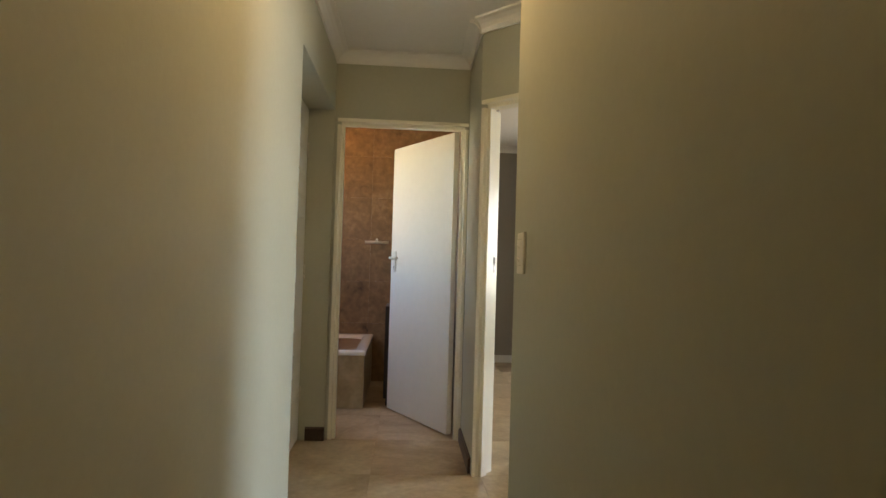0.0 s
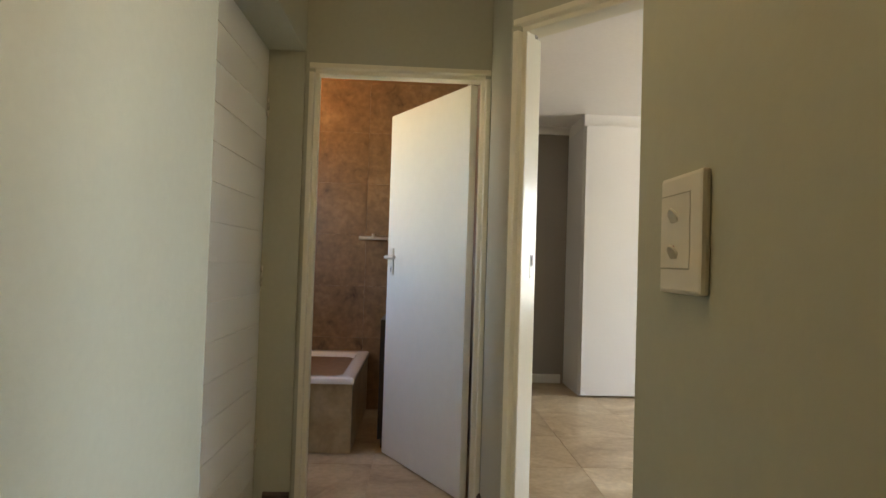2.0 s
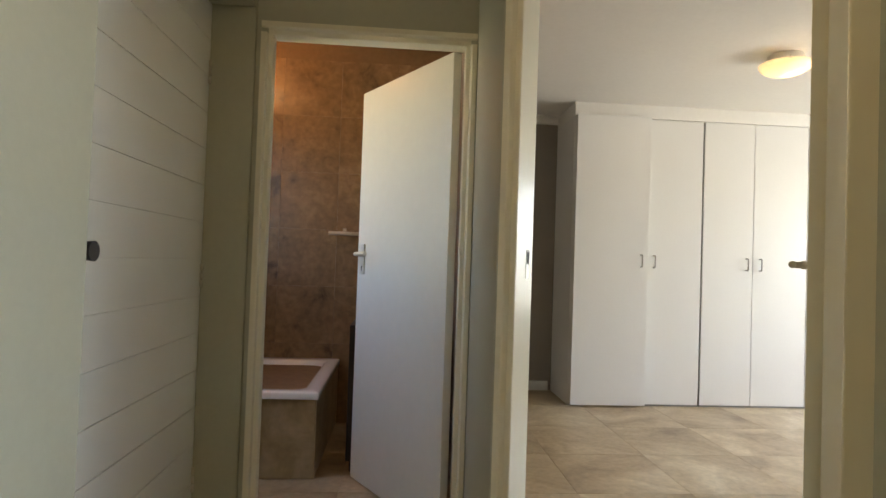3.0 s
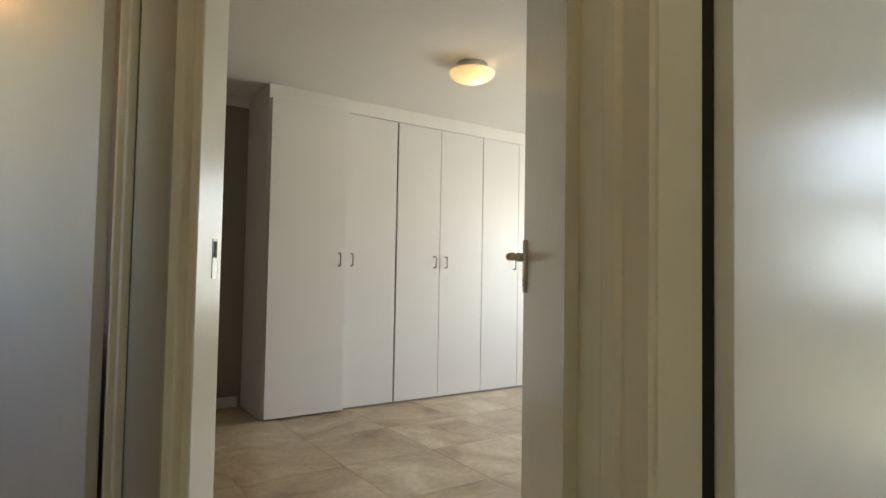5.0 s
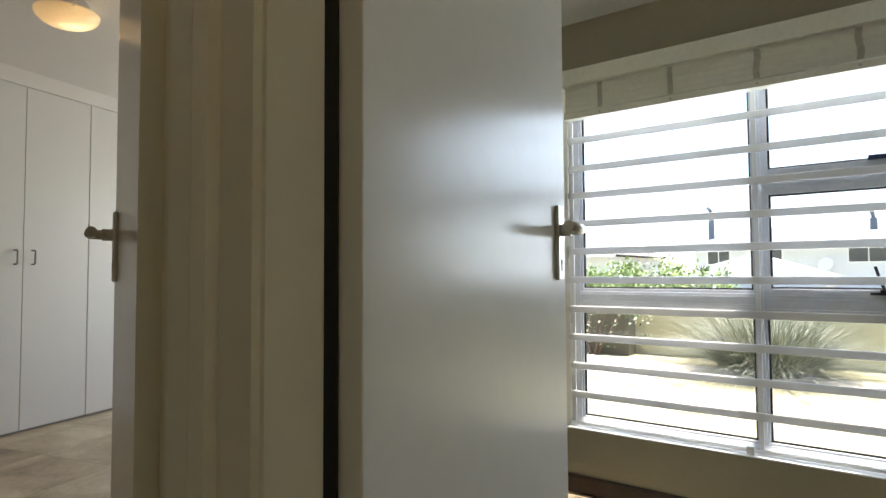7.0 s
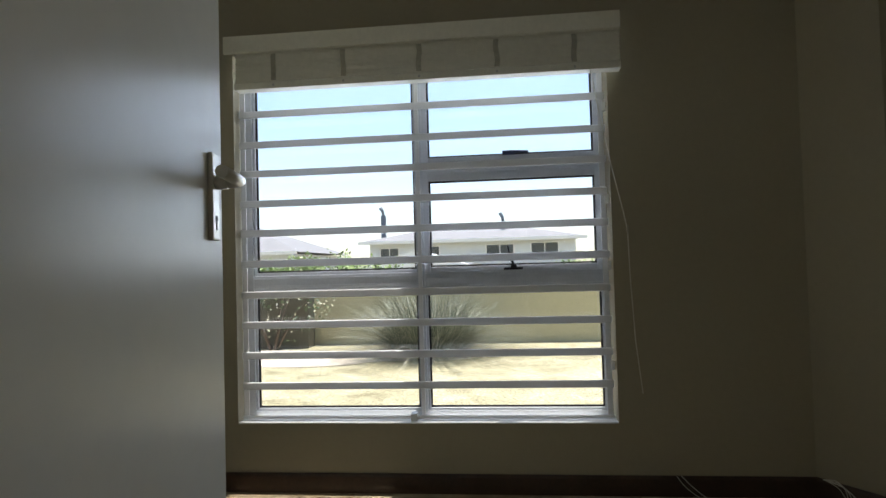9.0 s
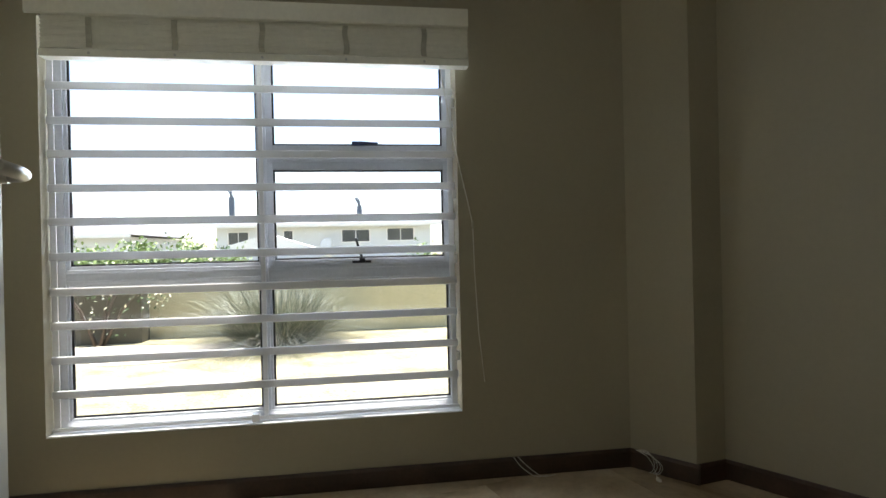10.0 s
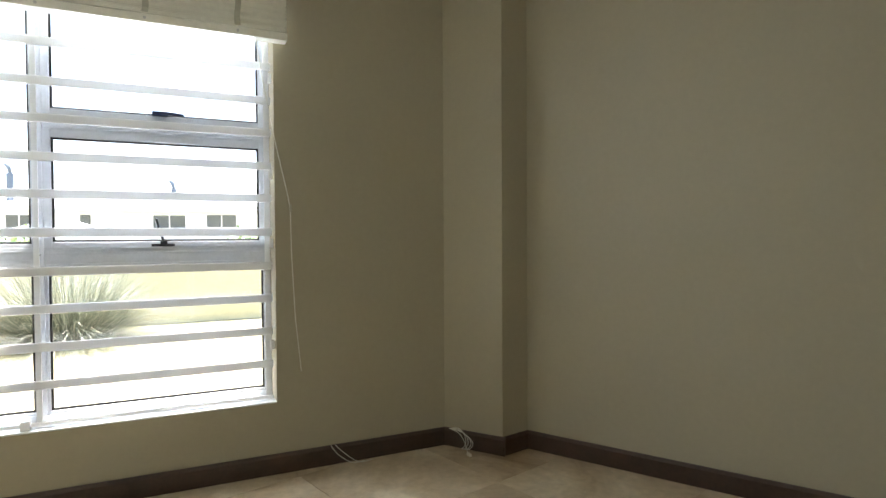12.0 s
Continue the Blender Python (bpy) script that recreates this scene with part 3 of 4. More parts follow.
edges = [1.53, 2.168, 2.655, 3.107, 3.594, 4.05, 4.52, 4.99, 5.46]


def wardrobe_unit(x0, xm, x1, handles, first):
    ob = thing("wardrobe", "white melamine two-door built-in wardrobe, closed" + (", first door slightly proud" if first else ""), "wardrobe", group="row of built-in wardrobes")
    for name, dims in (("side_panel", (x0, x0 + 0.018, WY, R1_BACK - 0.002, 0.0, WTOP + 0.004)), ("side_panel", (x1 - 0.018, x1 - 0.001, WY, R1_BACK - 0.002, 0.0, WTOP + 0.004)), ("top_panel", (x0 + 0.018, x1 - 0.018, WY, R1_BACK - 0.002, WTOP - 0.014, WTOP + 0.004)),
                       ("base_panel", (x0 + 0.018, x1 - 0.018, WY + 0.01, R1_BACK - 0.002, 0.0, 0.05)), ("back_panel", (x0 + 0.018, x1 - 0.018, R1_BACK - 0.012, R1_BACK - 0.002, 0.05, WTOP - 0.014))):
        part(name, boxes(dims), MELA, ob)
    # grey strips put in as the shade between doors and at the floor
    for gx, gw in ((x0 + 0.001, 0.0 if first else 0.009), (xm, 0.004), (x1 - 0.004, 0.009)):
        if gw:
            part("edge_strip", boxes((gx - gw, gx + gw, WY - 0.006, WY - 0.0005, 0.016, WTOP - 0.004)), GAPSHADE, ob, "grey strip painted as the shade in the door gap")
    part("floor_shade_strip", boxes((x0 + 0.004, x1 - 0.004, WY - 0.012, WY - 0.001, 0.0, 0.014)), GAPSHADE, ob, "dark grey shadow strip at the floor")
    for a, b, hx, proud in ((x0, xm, handles[0], 0.055 if first else 0.0), (xm, x1, handles[1], 0.0)):
        bm = bmesh.new()
        box(bm, a + ((0.008 if a == edges[2] else 0.004) if a == x0 else 0.0025), b - ((0.008 if b == edges[2] else 0.004) if b == x1 else 0.0025), WY - 0.019 - proud, WY - 0.001 if not proud else WY - 0.019, 0.016, WTOP - 0.003 + (0.006 if proud else 0), bevel=0.0015)
        d = part("door", bm, MELA, ob)
        bm = bmesh.new()
        y = WY - 0.019 - proud
        tube(bm, [(hx, y, 1.165), (hx, y - 0.032, 1.166), (hx, y - 0.037, 1.172), (hx, y - 0.037, 1.256), (hx, y - 0.032, 1.262), (hx, y, 1.263)], 0.0055, 8)
        part("handle", bm, HANDLE, d, "slim metal bow handle")
        if proud:
            part("filler", boxes((a + 0.002, a + 0.018, WY - 0.019, WY - 0.001, 0.0, WTOP)), MELA, ob)
    return ob


for k in range(0, 8, 2):
    x0, xm, x1 = edges[k], edges[k + 1], edges[k + 2]
    wardrobe_unit(x0, xm, x1, (2.098, 2.233) if k == 0 else (xm - 0.06, xm + 0.06), k == 0)
cornice("cornice", (R1_LEFT, R1_BACK), (1.53, R1_BACK), 2.54, label="white plaster cove cornice in the bedroom recess")
cornice("cornice", R1_L, (R1_LEFT, R1_BACK), 2.54, label="white plaster cove cornice in the bedroom recess")
solid("bulkhead", boxes((1.53, 5.46, WY - 0.012, R1_BACK - 0.002, WTOP + 0.005, 2.539)), CEIL, "white painted bulkhead over the wardrobes", "bulkhead")

# ---- ceiling lamp ----
lamp = thing("ceiling_lamp", "lit round alabaster glass flush ceiling lamp", "ceiling lamp", pose(2.51, 5.61, 2.54))


def bowl(bm, r, depth, n=40, rings=9, flip=-1):
    rows = []
    for i in range(rings):
        a = i / (rings - 1) * math.pi / 2
        rows.append([bm.verts.new((r * math.cos(a) * math.cos(k * 2 * math.pi / n), r * math.cos(a) * math.sin(k * 2 * math.pi / n), flip * depth * math.sin(a) - 0.058)) for k in range(n)] if i < rings - 1 else [bm.verts.new((0, 0, flip * depth - 0.058))])
    for p, q in zip(rows, rows[1:]):
        for k in range(n):
            f = bm.faces.new((p[k], p[(k + 1) % n], q[(k + 1) % n], q[k]) if len(q) > 1 else (p[k], p[(k + 1) % n], q[0]))
            f.smooth = True
    return bm


bm = bmesh.new()
tube(bm, [(0, 0, 0), (0, 0, -0.048), (0, 0, -0.057)], 0.10, 32, 0.146)
part("base_ring", bm, CORNICE, lamp, "white ceiling ring")
shade = part("shade", bowl(bmesh.new(), 0.154, 0.074), SHADE, lamp, "glowing amber alabaster bowl")
shade.visible_shadow = False
for k in range(3):
    a = k * 2.094 + 0.6
    part("clip", boxes((-0.006, 0.006, 0.149, 0.160, -0.068, -0.048)), CHROME, lamp, "small metal clip").matrix_local = pose(0, 0, 0, 0, 0, math.degrees(a))

# ---- bathroom things ----
tub = thing("bathtub", "white bathtub built into a tan tiled surround", "bathtub")
TX, TY, TZ = -0.302, 5.183, 0.448
part("surround", boxes((BL + 0.002, TX - 0.012, TY + 0.01, BW - 0.002, 0, TZ - 0.035)), BROWNGROUT, tub, "grouted masonry surround")
for i in range(2):
    x1 = TX - 0.01 - i * 0.4
    part("tile", boxes((max(BL + 0.004, x1 - 0.397), x1, TY, TY + 0.01, 0.002, TZ - 0.037), bevel=0.001), TUBTILE, tub)
for i in range(3):
    a = TY + 0.002 + i * 0.36
    part("tile", boxes((TX - 0.012, TX - 0.002, a, min(a + 0.357, BW - 0.004), 0.002, TZ - 0.037), bevel=0.001), TUBTILE, tub)
bm = bmesh.new()
x0, x1, ya, yb = BL + 0.004, TX + 0.008, TY - 0.012, BW - 0.004
prof = [(0.0, -0.035), (0.0, -0.006), (0.006, 0.0), (0.075, 0.0), (0.09, -0.012), (0.13, -0.30), (0.20, -0.36)]
loops = []
for inset, dz in prof:
    r = 0.01 + inset * 0.9
    ring = []
    for cx, cy, a0 in ((x1 - inset - r, yb - inset - r, 0), (x0 + inset + r, yb - inset - r, 90), (x0 + inset + r, ya + inset + r, 180), (x1 - inset - r, ya + inset + r, 270)):
        for k in range(6):
            a = radians(a0 + k * 18)
            ring.append(bm.verts.new((cx + r * math.cos(a), cy + r * math.sin(a), TZ + dz)))
    loops.append(ring)
for p, q in zip(loops, loops[1:]):
    for k in range(len(p)):
        f = bm.faces.new((p[k], p[(k + 1) % len(p)], q[(k + 1) % len(p)], q[k]))
        f.smooth = True
bm.faces.new(loops[-1])
part("basin", bm, PORCELAIN, tub, "white acrylic tub with a rounded rim")

rail = thing("wall_mixer", "chrome mixer tap on the tiled bathroom wall", "tap")
bm = bmesh.new()
tube(bm, [(-0.40, BW - 0.05, 1.325), (-0.18, BW - 0.05, 1.325)], 0.014, 12)
part("bar", bm, STEEL, rail)
for x in (-0.36, -0.22):
    bm = bmesh.new()
    tube(bm, [(x, BW, 1.325), (x, BW - 0.05, 1.325)], 0.013, 12)
    part("stub", bm, STEEL, rail)
bm = bmesh.new()
tube(bm, [(-0.29, BW - 0.05, 1.325), (-0.29, BW - 0.05, 1.36)], 0.012, 12)
part("lever", bm, STEEL, rail)

# added dark box; gives the shaded gap beyond the leaf's edge
cab = thing("door_gap_box", "dark cabinet-shaped box standing in for gap shade behind the bathroom door", "cabinet", pose(-0.155, 5.28, 0))
part("body", boxes((0, 0.5, 0.0, 0.36, 0.06, 0.79), bevel=0.003), GAPDARK, cab)
part("plinth", boxes((0.02, 0.48, 0.02, 0.35, 0.0, 0.06)), GAPDARK, cab)
part("basin", boxes((0.05, 0.49, 0.02, 0.35, 0.79, 0.86), bevel=0.015), PORCELAIN, cab, "white porcelain basin slab")

# ---- window, bars, blind ----
MWALL = along(WIN_L, WIN_R)[0]
MW = MWALL @ Matrix.Translation((WIN_X, 0, WIN_Z)) @ Matrix.Diagonal((*WIN_SCALE, 1))
win = thing("window_1", "natural aluminium window with a fixed side and two opening lights", "window", MW, kind="structure")
FY0, FY1 = 0.135, 0.19
part("frame", boxes((0.208, 0.242, FY0, FY1, 0.262, 2.118), (2.062, 2.082, FY0, FY1, 0.262, 2.118), (0.242, 2.062, FY0, FY1, 0.262, 0.288), (0.242, 2.062, FY0, FY1, 2.09, 2.118), bevel=0.002), ALU, win)
part("mullion", boxes((1.131, 1.160, FY0 - 0.004, FY1, 0.288, 2.09), bevel=0.003), ALU, win)
part("transom", boxes((0.242, 1.131, FY0, FY1, 0.918, 0.992), bevel=0.003), ALU, win)
part("transom", boxes((1.160, 2.062, FY0, FY1, 0.90, 0.985), bevel=0.003), ALU, win)
part("transom", boxes((1.160, 2.062, FY0, FY1, 1.485, 1.545), bevel=0.003), ALU, win)


def sash(x0, x1, z0, z1, w, y0, y1, name="sash"):
    s = part(name, boxes((x0, x0 + w, y0, y1, z0, z1), (x1 - w, x1, y0, y1, z0, z1), (x0 + w, x1 - w, y0, y1, z0, z0 + w), (x0 + w, x1 - w, y0, y1, z1 - w, z1), bevel=0.002), ALU, win)
    p = part("pane", boxes((x0 + w - 0.004, x1 - w + 0.004, (y0 + y1) / 2 - 0.002, (y0 + y1) / 2 + 0.002, z0 + w - 0.004, z1 - w + 0.004)), GLASS, s, "clear glass")
    p.visible_shadow = False
    part("gasket", boxes((x0 + w, x0 + w + 0.009, y0 + 0.012, y0 + 0.02, z0 + w, z1 - w), (x1 - w - 0.009, x1 - w, y0 + 0.012, y0 + 0.02, z0 + w, z1 - w), (x0 + w, x1 - w, y0 + 0.012, y0 + 0.02, z0 + w, z0 + w + 0.009), (x0 + w, x1 - w, y0 + 0.012, y0 + 0.02, z1 - w - 0.009, z1 - w)), BLACK, s, "black rubber gasket")
    return s


sash(0.242, 1.131, 0.992, 2.09, 0.016, FY0 + 0.008, FY1 - 0.008, "fixed_light")
sash(0.242, 1.131, 0.288, 0.918, 0.012, FY0 + 0.008, FY1 - 0.008, "fixed_light")
sash(1.160, 2.062, 0.288, 0.90, 0.012, FY0 + 0.008, FY1 - 0.008, "fixed_light")
sash(1.160, 2.062, 0.985, 1.485, 0.03, FY0 - 0.006, FY1 - 0.008)
sash(1.160, 2.062, 1.545, 2.09, 0.03, FY0 - 0.006, FY1 - 0.008)
bm = boxes((1.565, 1.66, FY0 - 0.020, FY0 - 0.006, 0.992, 1.004), (1.60, 1.63, FY0 - 0.032, FY0 - 0.006, 1.0, 1.02), bevel=0.002)
tube(bm, [(1.615, FY0 - 0.03, 1.015), (1.60, FY0 - 0.045, 1.06), (1.585, FY0 - 0.05, 1.115)], 0.0065, 8)
part("window_stay", bm, DARKMETAL, win, "black casement stay handle")
bm = boxes((1.575, 1.64, FY0 - 0.03, FY0 - 0.006, 1.572, 1.592), bevel=0.002)
tube(bm, [(1.61, FY0 - 0.03, 1.586), (1.705, FY0 - 0.034, 1.580)], 0.007, 8)
part("window_latch", bm, BLUEMETAL, win, "blue-black window latch")
bm = bmesh.new()
tube(bm, [(1.143, FY0 - 0.004, 0.962), (1.143, FY0 - 0.007, 0.962)], 0.005, 10)
part("screw", bm, BLACK, win, "small dark screw")
for x0, x1, zs in ((0.244, 1.129, (0.936, 0.974)), (1.162, 2.060, (0.918, 0.966)), (1.162, 2.060, (1.500, 1.530))):
    for z in zs:
        part("transom_bead", boxes((x0, x1, FY0 - 0.0045, FY0 - 0.0005, z - 0.004, z + 0.004), bevel=0.001), ALU, win)
part("inner_sill", boxes((0.209, 2.084, 0.0015, FY0, SILL_Z + 0.001, SILL_Z + 0.007)), BARWHITE, win, "white painted inner sill")

# the bars' glare comes from their translucent material
bars = thing("burglar_bars", "white horizontal burglar bars across the window, glare put into their material", "burglar bars", MW)
BARY = 0.05
for x in (0.216, 2.045):
    part("upright", boxes((x, x + 0.026, BARY + 0.006, BARY + 0.012, SILL_Z + 0.01, 2.115)), GLAREBAR, bars)
part("upright", boxes((1.136, 1.156, BARY + 0.006, BARY + 0.014, SILL_Z + 0.01, 2.115)), GLAREBAR, bars)
for k, z in enumerate((0.434, 0.588, 0.743, 0.896, 1.055, 1.212, 1.363, 1.518, 1.668, 1.826, 1.98)):
    part("bar", boxes((0.214, 2.078, BARY - 0.006, BARY + 0.006, z - 0.0185, z + 0.0185), bevel=0.0055), GLAREBAR, bars)
part("bottom_bar", boxes((0.214, 2.078, BARY - 0.006, BARY + 0.006, 0.268, 0.284), bevel=0.002), BARWHITE, bars)
part("lock_box", boxes((1.085, 1.118, BARY - 0.03, BARY + 0.006, 0.262, 0.30), bevel=0.003), BARWHITE, bars, "white latch box at the foot of the bars")
for z in (0.50, 0.98, 1.30, 1.75):
    part("fixing", boxes((2.066, 2.083, BARY - 0.010, BARY + 0.01, z, z + 0.045), bevel=0.002), BARWHITE, bars)

blind = thing("venetian_blind", "white wooden venetian blind pulled up under its valance", "window blind", MW)
BX0, BX1 = 0.246, 2.138
bm = bmesh.new()
prism(bm, [(-0.135, 2.165), (-0.135, 2.085), (-0.125, 2.08), (-0.118, 2.085), (-0.118, 2.155), (-0.002, 2.155), (-0.002, 2.165)], Vector((BX1 - BX0 + 0.012, 0, 0)), Vector((BX0 - 0.022, 0, 0)), Vector((0, 1, 0)))
part("valance", bm, BLINDWHITE, blind, "white moulded valance")
part("headrail", boxes((BX0 + 0.01, BX1 - 0.01, -0.095, -0.03, 2.10, 2.154)), BLINDWHITE, blind)
z = 2.09
k = 0
while z > 1.945:
    dx = 0.004 * math.sin(k * 2.1)
    part("slat", boxes((BX0 + 0.03 + dx, BX1 - 0.012 + dx, -0.112 + 0.002 * math.sin(k * 1.3), -0.060, z - 0.0054, z), bevel=0.0009), BLINDWHITE, blind)
    z -= 0.0062
    k += 1
part("bottom_rail", boxes((BX0 + 0.024, BX1 - 0.008, -0.118, -0.056, 1.905, 1.938), bevel=0.003), BLINDWHITE, blind)
for x in (0.47, 0.82, 1.19, 1.56, 1.92):
    bm = bmesh.new()
    a = 0.004 * math.sin(x * 7)
    lo = []
    for i in range(8):
        zz = 2.075 - i * 0.0185
        off, y = a * math.sin(i * 0.9), -0.115 - 0.002 * (i % 2)
        lo.append([bm.verts.new((x + k * 0.012 + off, y + q, zz)) for k, q in ((-1, 0), (1, 0), (1, 0.002), (-1, 0.002))])
    for p, q in zip(lo, lo[1:]):
        for k in range(4):
            bm.faces.new((p[k], p[(k + 1) % 4], q[(k + 1) % 4], q[k]))
    bm.faces.new(lo[0])
    bm.faces.new(lo[-1])
    part("ladder_tape", bm, TAPE, blind, "bunched grey ladder tape")
    bm = bmesh.new()
    tube(bm, [(x, -0.1175, 1.921), (x, -0.1205, 1.921)], 0.006, 10)
    part("plug", bm, CHROME, blind, "small metal cord plug")
bm = bmesh.new()
tube(bm, [(1.99, -0.10, 1.93), (2.02, -0.09, 1.75), (2.085, -0.05, 1.45), (2.135, -0.025, 1.25), (2.152, -0.02, 1.165), (2.156, -0.02, 0.95), (2.17, -0.02, 0.65), (2.195, -0.02, 0.40)], 0.0022, 6)
part("cord", bm, CORD, blind, "thin white pull cord")
bm = bmesh.new()
tube(bm, [(2.153, -0.001, 1.165), (2.153, -0.022, 1.165)], 0.006, 8)
box(bm, 2.149, 2.157, -0.03, -0.018, 1.145, 1.185)
part("cord_cleat", bm, TAPE, blind, "small cord cleat on the wall")

# loose cables at the skirting
def rounded(pts, k=6):
    """A smooth run through the points."""
    p = [Vector(q) for q in pts]
    p = [p[0]] + p + [p[-1]]
    run = []
    for a, b, c, d in zip(p, p[1:], p[2:], p[3:]):
        for i in range(k):
            t = i / k
            run.append(0.5 * (2 * b + (c - a) * t + (2 * a - 5 * b + 4 * c - d) * t * t + (3 * b - a - 3 * c + d) * t ** 3))
    return run + [p[-1]]


def cable(name, label, runs, mat=CORD, r=0.003):
    ob = thing(name, label, "cable")
    for pts in runs:
        bm = bmesh.new()
        tube(bm, rounded(pts), r, 6)
        part("strand", bm, mat, ob)
    return ob


corner = Vector((WIN_R.x, WIN_R.y, 0))
inside = (Vector((PIL_B.x, PIL_B.y, 0)) - corner).normalized()
IN2 = -NN
c0 = corner + inside * 0.03 + IN2 * 0.03
curls = []
for reach, sag, back in ((0.075, 0.0, 0.035), (0.090, 0.006, 0.050), (0.062, -0.006, 0.030), (0.100, 0.010, 0.062)):
    curls.append([c0 + Vector((0, 0, 0.092)) - AL * 0.02, c0 + Vector((0, 0, 0.090 - sag)) + inside * reach * 0.45 + IN2 * 0.006, c0 + inside * reach * 0.9 + IN2 * 0.012 + Vector((0, 0, 0.066 - sag)),
                  c0 + inside * reach + IN2 * 0.016 + Vector((0, 0, 0.036)), c0 + inside * (reach - 0.016) + IN2 * 0.020 + Vector((0, 0, 0.010)), c0 + inside * back + IN2 * 0.028 + Vector((0, 0, 0.004))])
curls.append([c0 + Vector((0, 0, 0.088)) - AL * 0.01, c0 + Vector((0, 0, 0.072)) + inside * 0.03 + IN2 * 0.012, c0 + inside * 0.048 + IN2 * 0.03 + Vector((0, 0, 0.040)), c0 + inside * 0.040 + IN2 * 0.07 + Vector((0, 0, 0.014)), c0 + inside * 0.02 + IN2 * 0.12 + Vector((0, 0, 0.011))])
c_ob = cable("aerial_cable", "thin white aerial cables curling out of the skirting corner", curls, r=0.0016)
bm = bmesh.new()
e = c0 + inside * 0.02 + IN2 * 0.12
tube(bm, [e + Vector((0, 0, 0.010)), e + IN2 * 0.020 + Vector((0, 0, 0.0095))], 0.0085, 12)
tube(bm, [e + IN2 * 0.020 + Vector((0, 0, 0.0095)), e + IN2 * 0.030 + Vector((0, 0, 0.0095))], 0.004, 10)
part("plug", bm, PLASTIC, c_ob, "cream aerial plug")
b0 = uv(-1.96, WV - 0.02)
cable("loose_wire", "two thin white wires hanging over the skirting board", [
    [b0 + Vector((0, 0, 0.09)), b0 + AL * 0.03 + IN2 * 0.02 + Vector((0, 0, 0.05)), b0 + AL * 0.09 + IN2 * 0.03 + Vector((0, 0, 0.008)), b0 + AL * 0.15 + IN2 * 0.02 + Vector((0, 0, 0.004))],
    [b0 + AL * 0.02 + Vector((0, 0, 0.09)), b0 + AL * 0.06 + IN2 * 0.02 + Vector((0, 0, 0.05)), b0 + AL * 0.12 + IN2 * 0.035 + Vector((0, 0, 0.008)), b0 + AL * 0.19 + IN2 * 0.02 + Vector((0, 0, 0.004))]], r=0.0018)

# ---- garden ----
GZ = -0.15
bm = bmesh.new()
S = 400.0
box(bm, -S, S, -S, S, GZ - 0.3, GZ)
ground = solid("ground", bm, LAWN, "dry yellowing lawn", "ground")
solid("wall_outside_base", boxes((-0.02, WL + 0.02, 0.2, 0.22, GZ, 0.24)), YARDWALL, "yellow-cream plaster base of the house wall", "wall", MWALL)


def out(u, v, z=0.0):
    return uv(u, v, z)


MO = Matrix.Translation(uv(0, 0)) @ pose(0, 0, 0, 0, 0, math.degrees(TH))  # x = u, y = v
yard = thing("boundary_wall", "yellow-cream plastered garden boundary wall with a pale coping", "garden wall", MO, kind="structure")
part("wall_face", boxes((-22, 16, 8.65, 8.85, GZ, 0.66)), YARDWALL, yard)
part("coping", boxes((-22, 16, 8.60, 8.90, 0.66, 0.72), bevel=0.01), FASCIA, yard, "pale coping")
# the screen's shade is in its colour, not cast
solid("side_screen", boxes((-12.0, -5.56, 8.25, 8.55, GZ, 0.66), bevel=0.01), SHADEDWALL, "brown plastered screen wall with a creeper, shade put into its colour", "garden wall", MO)
bm = bmesh.new()
rows = []
N = 36
for k in range(N):
    a = k * 2 * math.pi / N
    r = 1 + 0.22 * math.sin(3 * a + 1) + 0.12 * math.sin(7 * a)
    rows.append(bm.verts.new((-5.0 + 2.3 * r * math.cos(a), 7.35 + 0.62 * r * math.sin(a), GZ + 0.006)))
bm.faces.new(rows)
solid("bare_sand_patch", bm, SAND, "pale bare sandy soil in the lawn", "ground", MO)

rng = random.Random(5)


def blade(bm, base, ang, lean, length, w, droop):
    d = Vector((math.cos(ang), math.sin(ang), 0))
    s = Vector((-d.y, d.x, 0)) * w
    prev = None
    for i in range(5):
        t = i / 4
        p = base + d * (lean * length * t + droop * length * t * t * 0.35) + Vector((0, 0, length * (t * math.sqrt(max(0.05, 1 - lean * lean)) - droop * 0.5 * t * t)))
        p.z = max(p.z, 0.01)
        ws = s * (1 - t * 0.92)
        pair = (bm.verts.new(p - ws), bm.verts.new(p + ws))
        if prev:
            bm.faces.new((prev[0], prev[1], pair[1], pair[0]))
        prev = pair


def tussock(at, n, height, spread):
    ob = thing("ornamental_grass", "big spiky grey-green ornamental grass clump with straw blades", "grass clump", Matrix.Translation(at))
    for name, mat, cnt in (("blades", BLADE, n), ("dry_blades", STRAW, n // 3)):
        bm = bmesh.new()
        for _ in range(cnt):
            a, q = rng.uniform(0, 6.283), rng.random() ** 0.65
            base = Vector((math.cos(a), math.sin(a), 0)) * (spread * 0.32 * math.sqrt(rng.random()))
            blade(bm, base, a + rng.uniform(-0.45, 0.45), 0.05 + 0.87 * q, height * rng.uniform(0.65, 1.05) * (0.9 + 0.4 * q), rng.uniform(0.003, 0.006), rng.uniform(0.25, 0.95) * (0.3 + 0.9 * q))
        tagged(part(name, bm, mat, ob), kind="stuff")
    return ob


tussock(out(-3.69, 7.7, GZ), 3000, 1.04, 1.3)


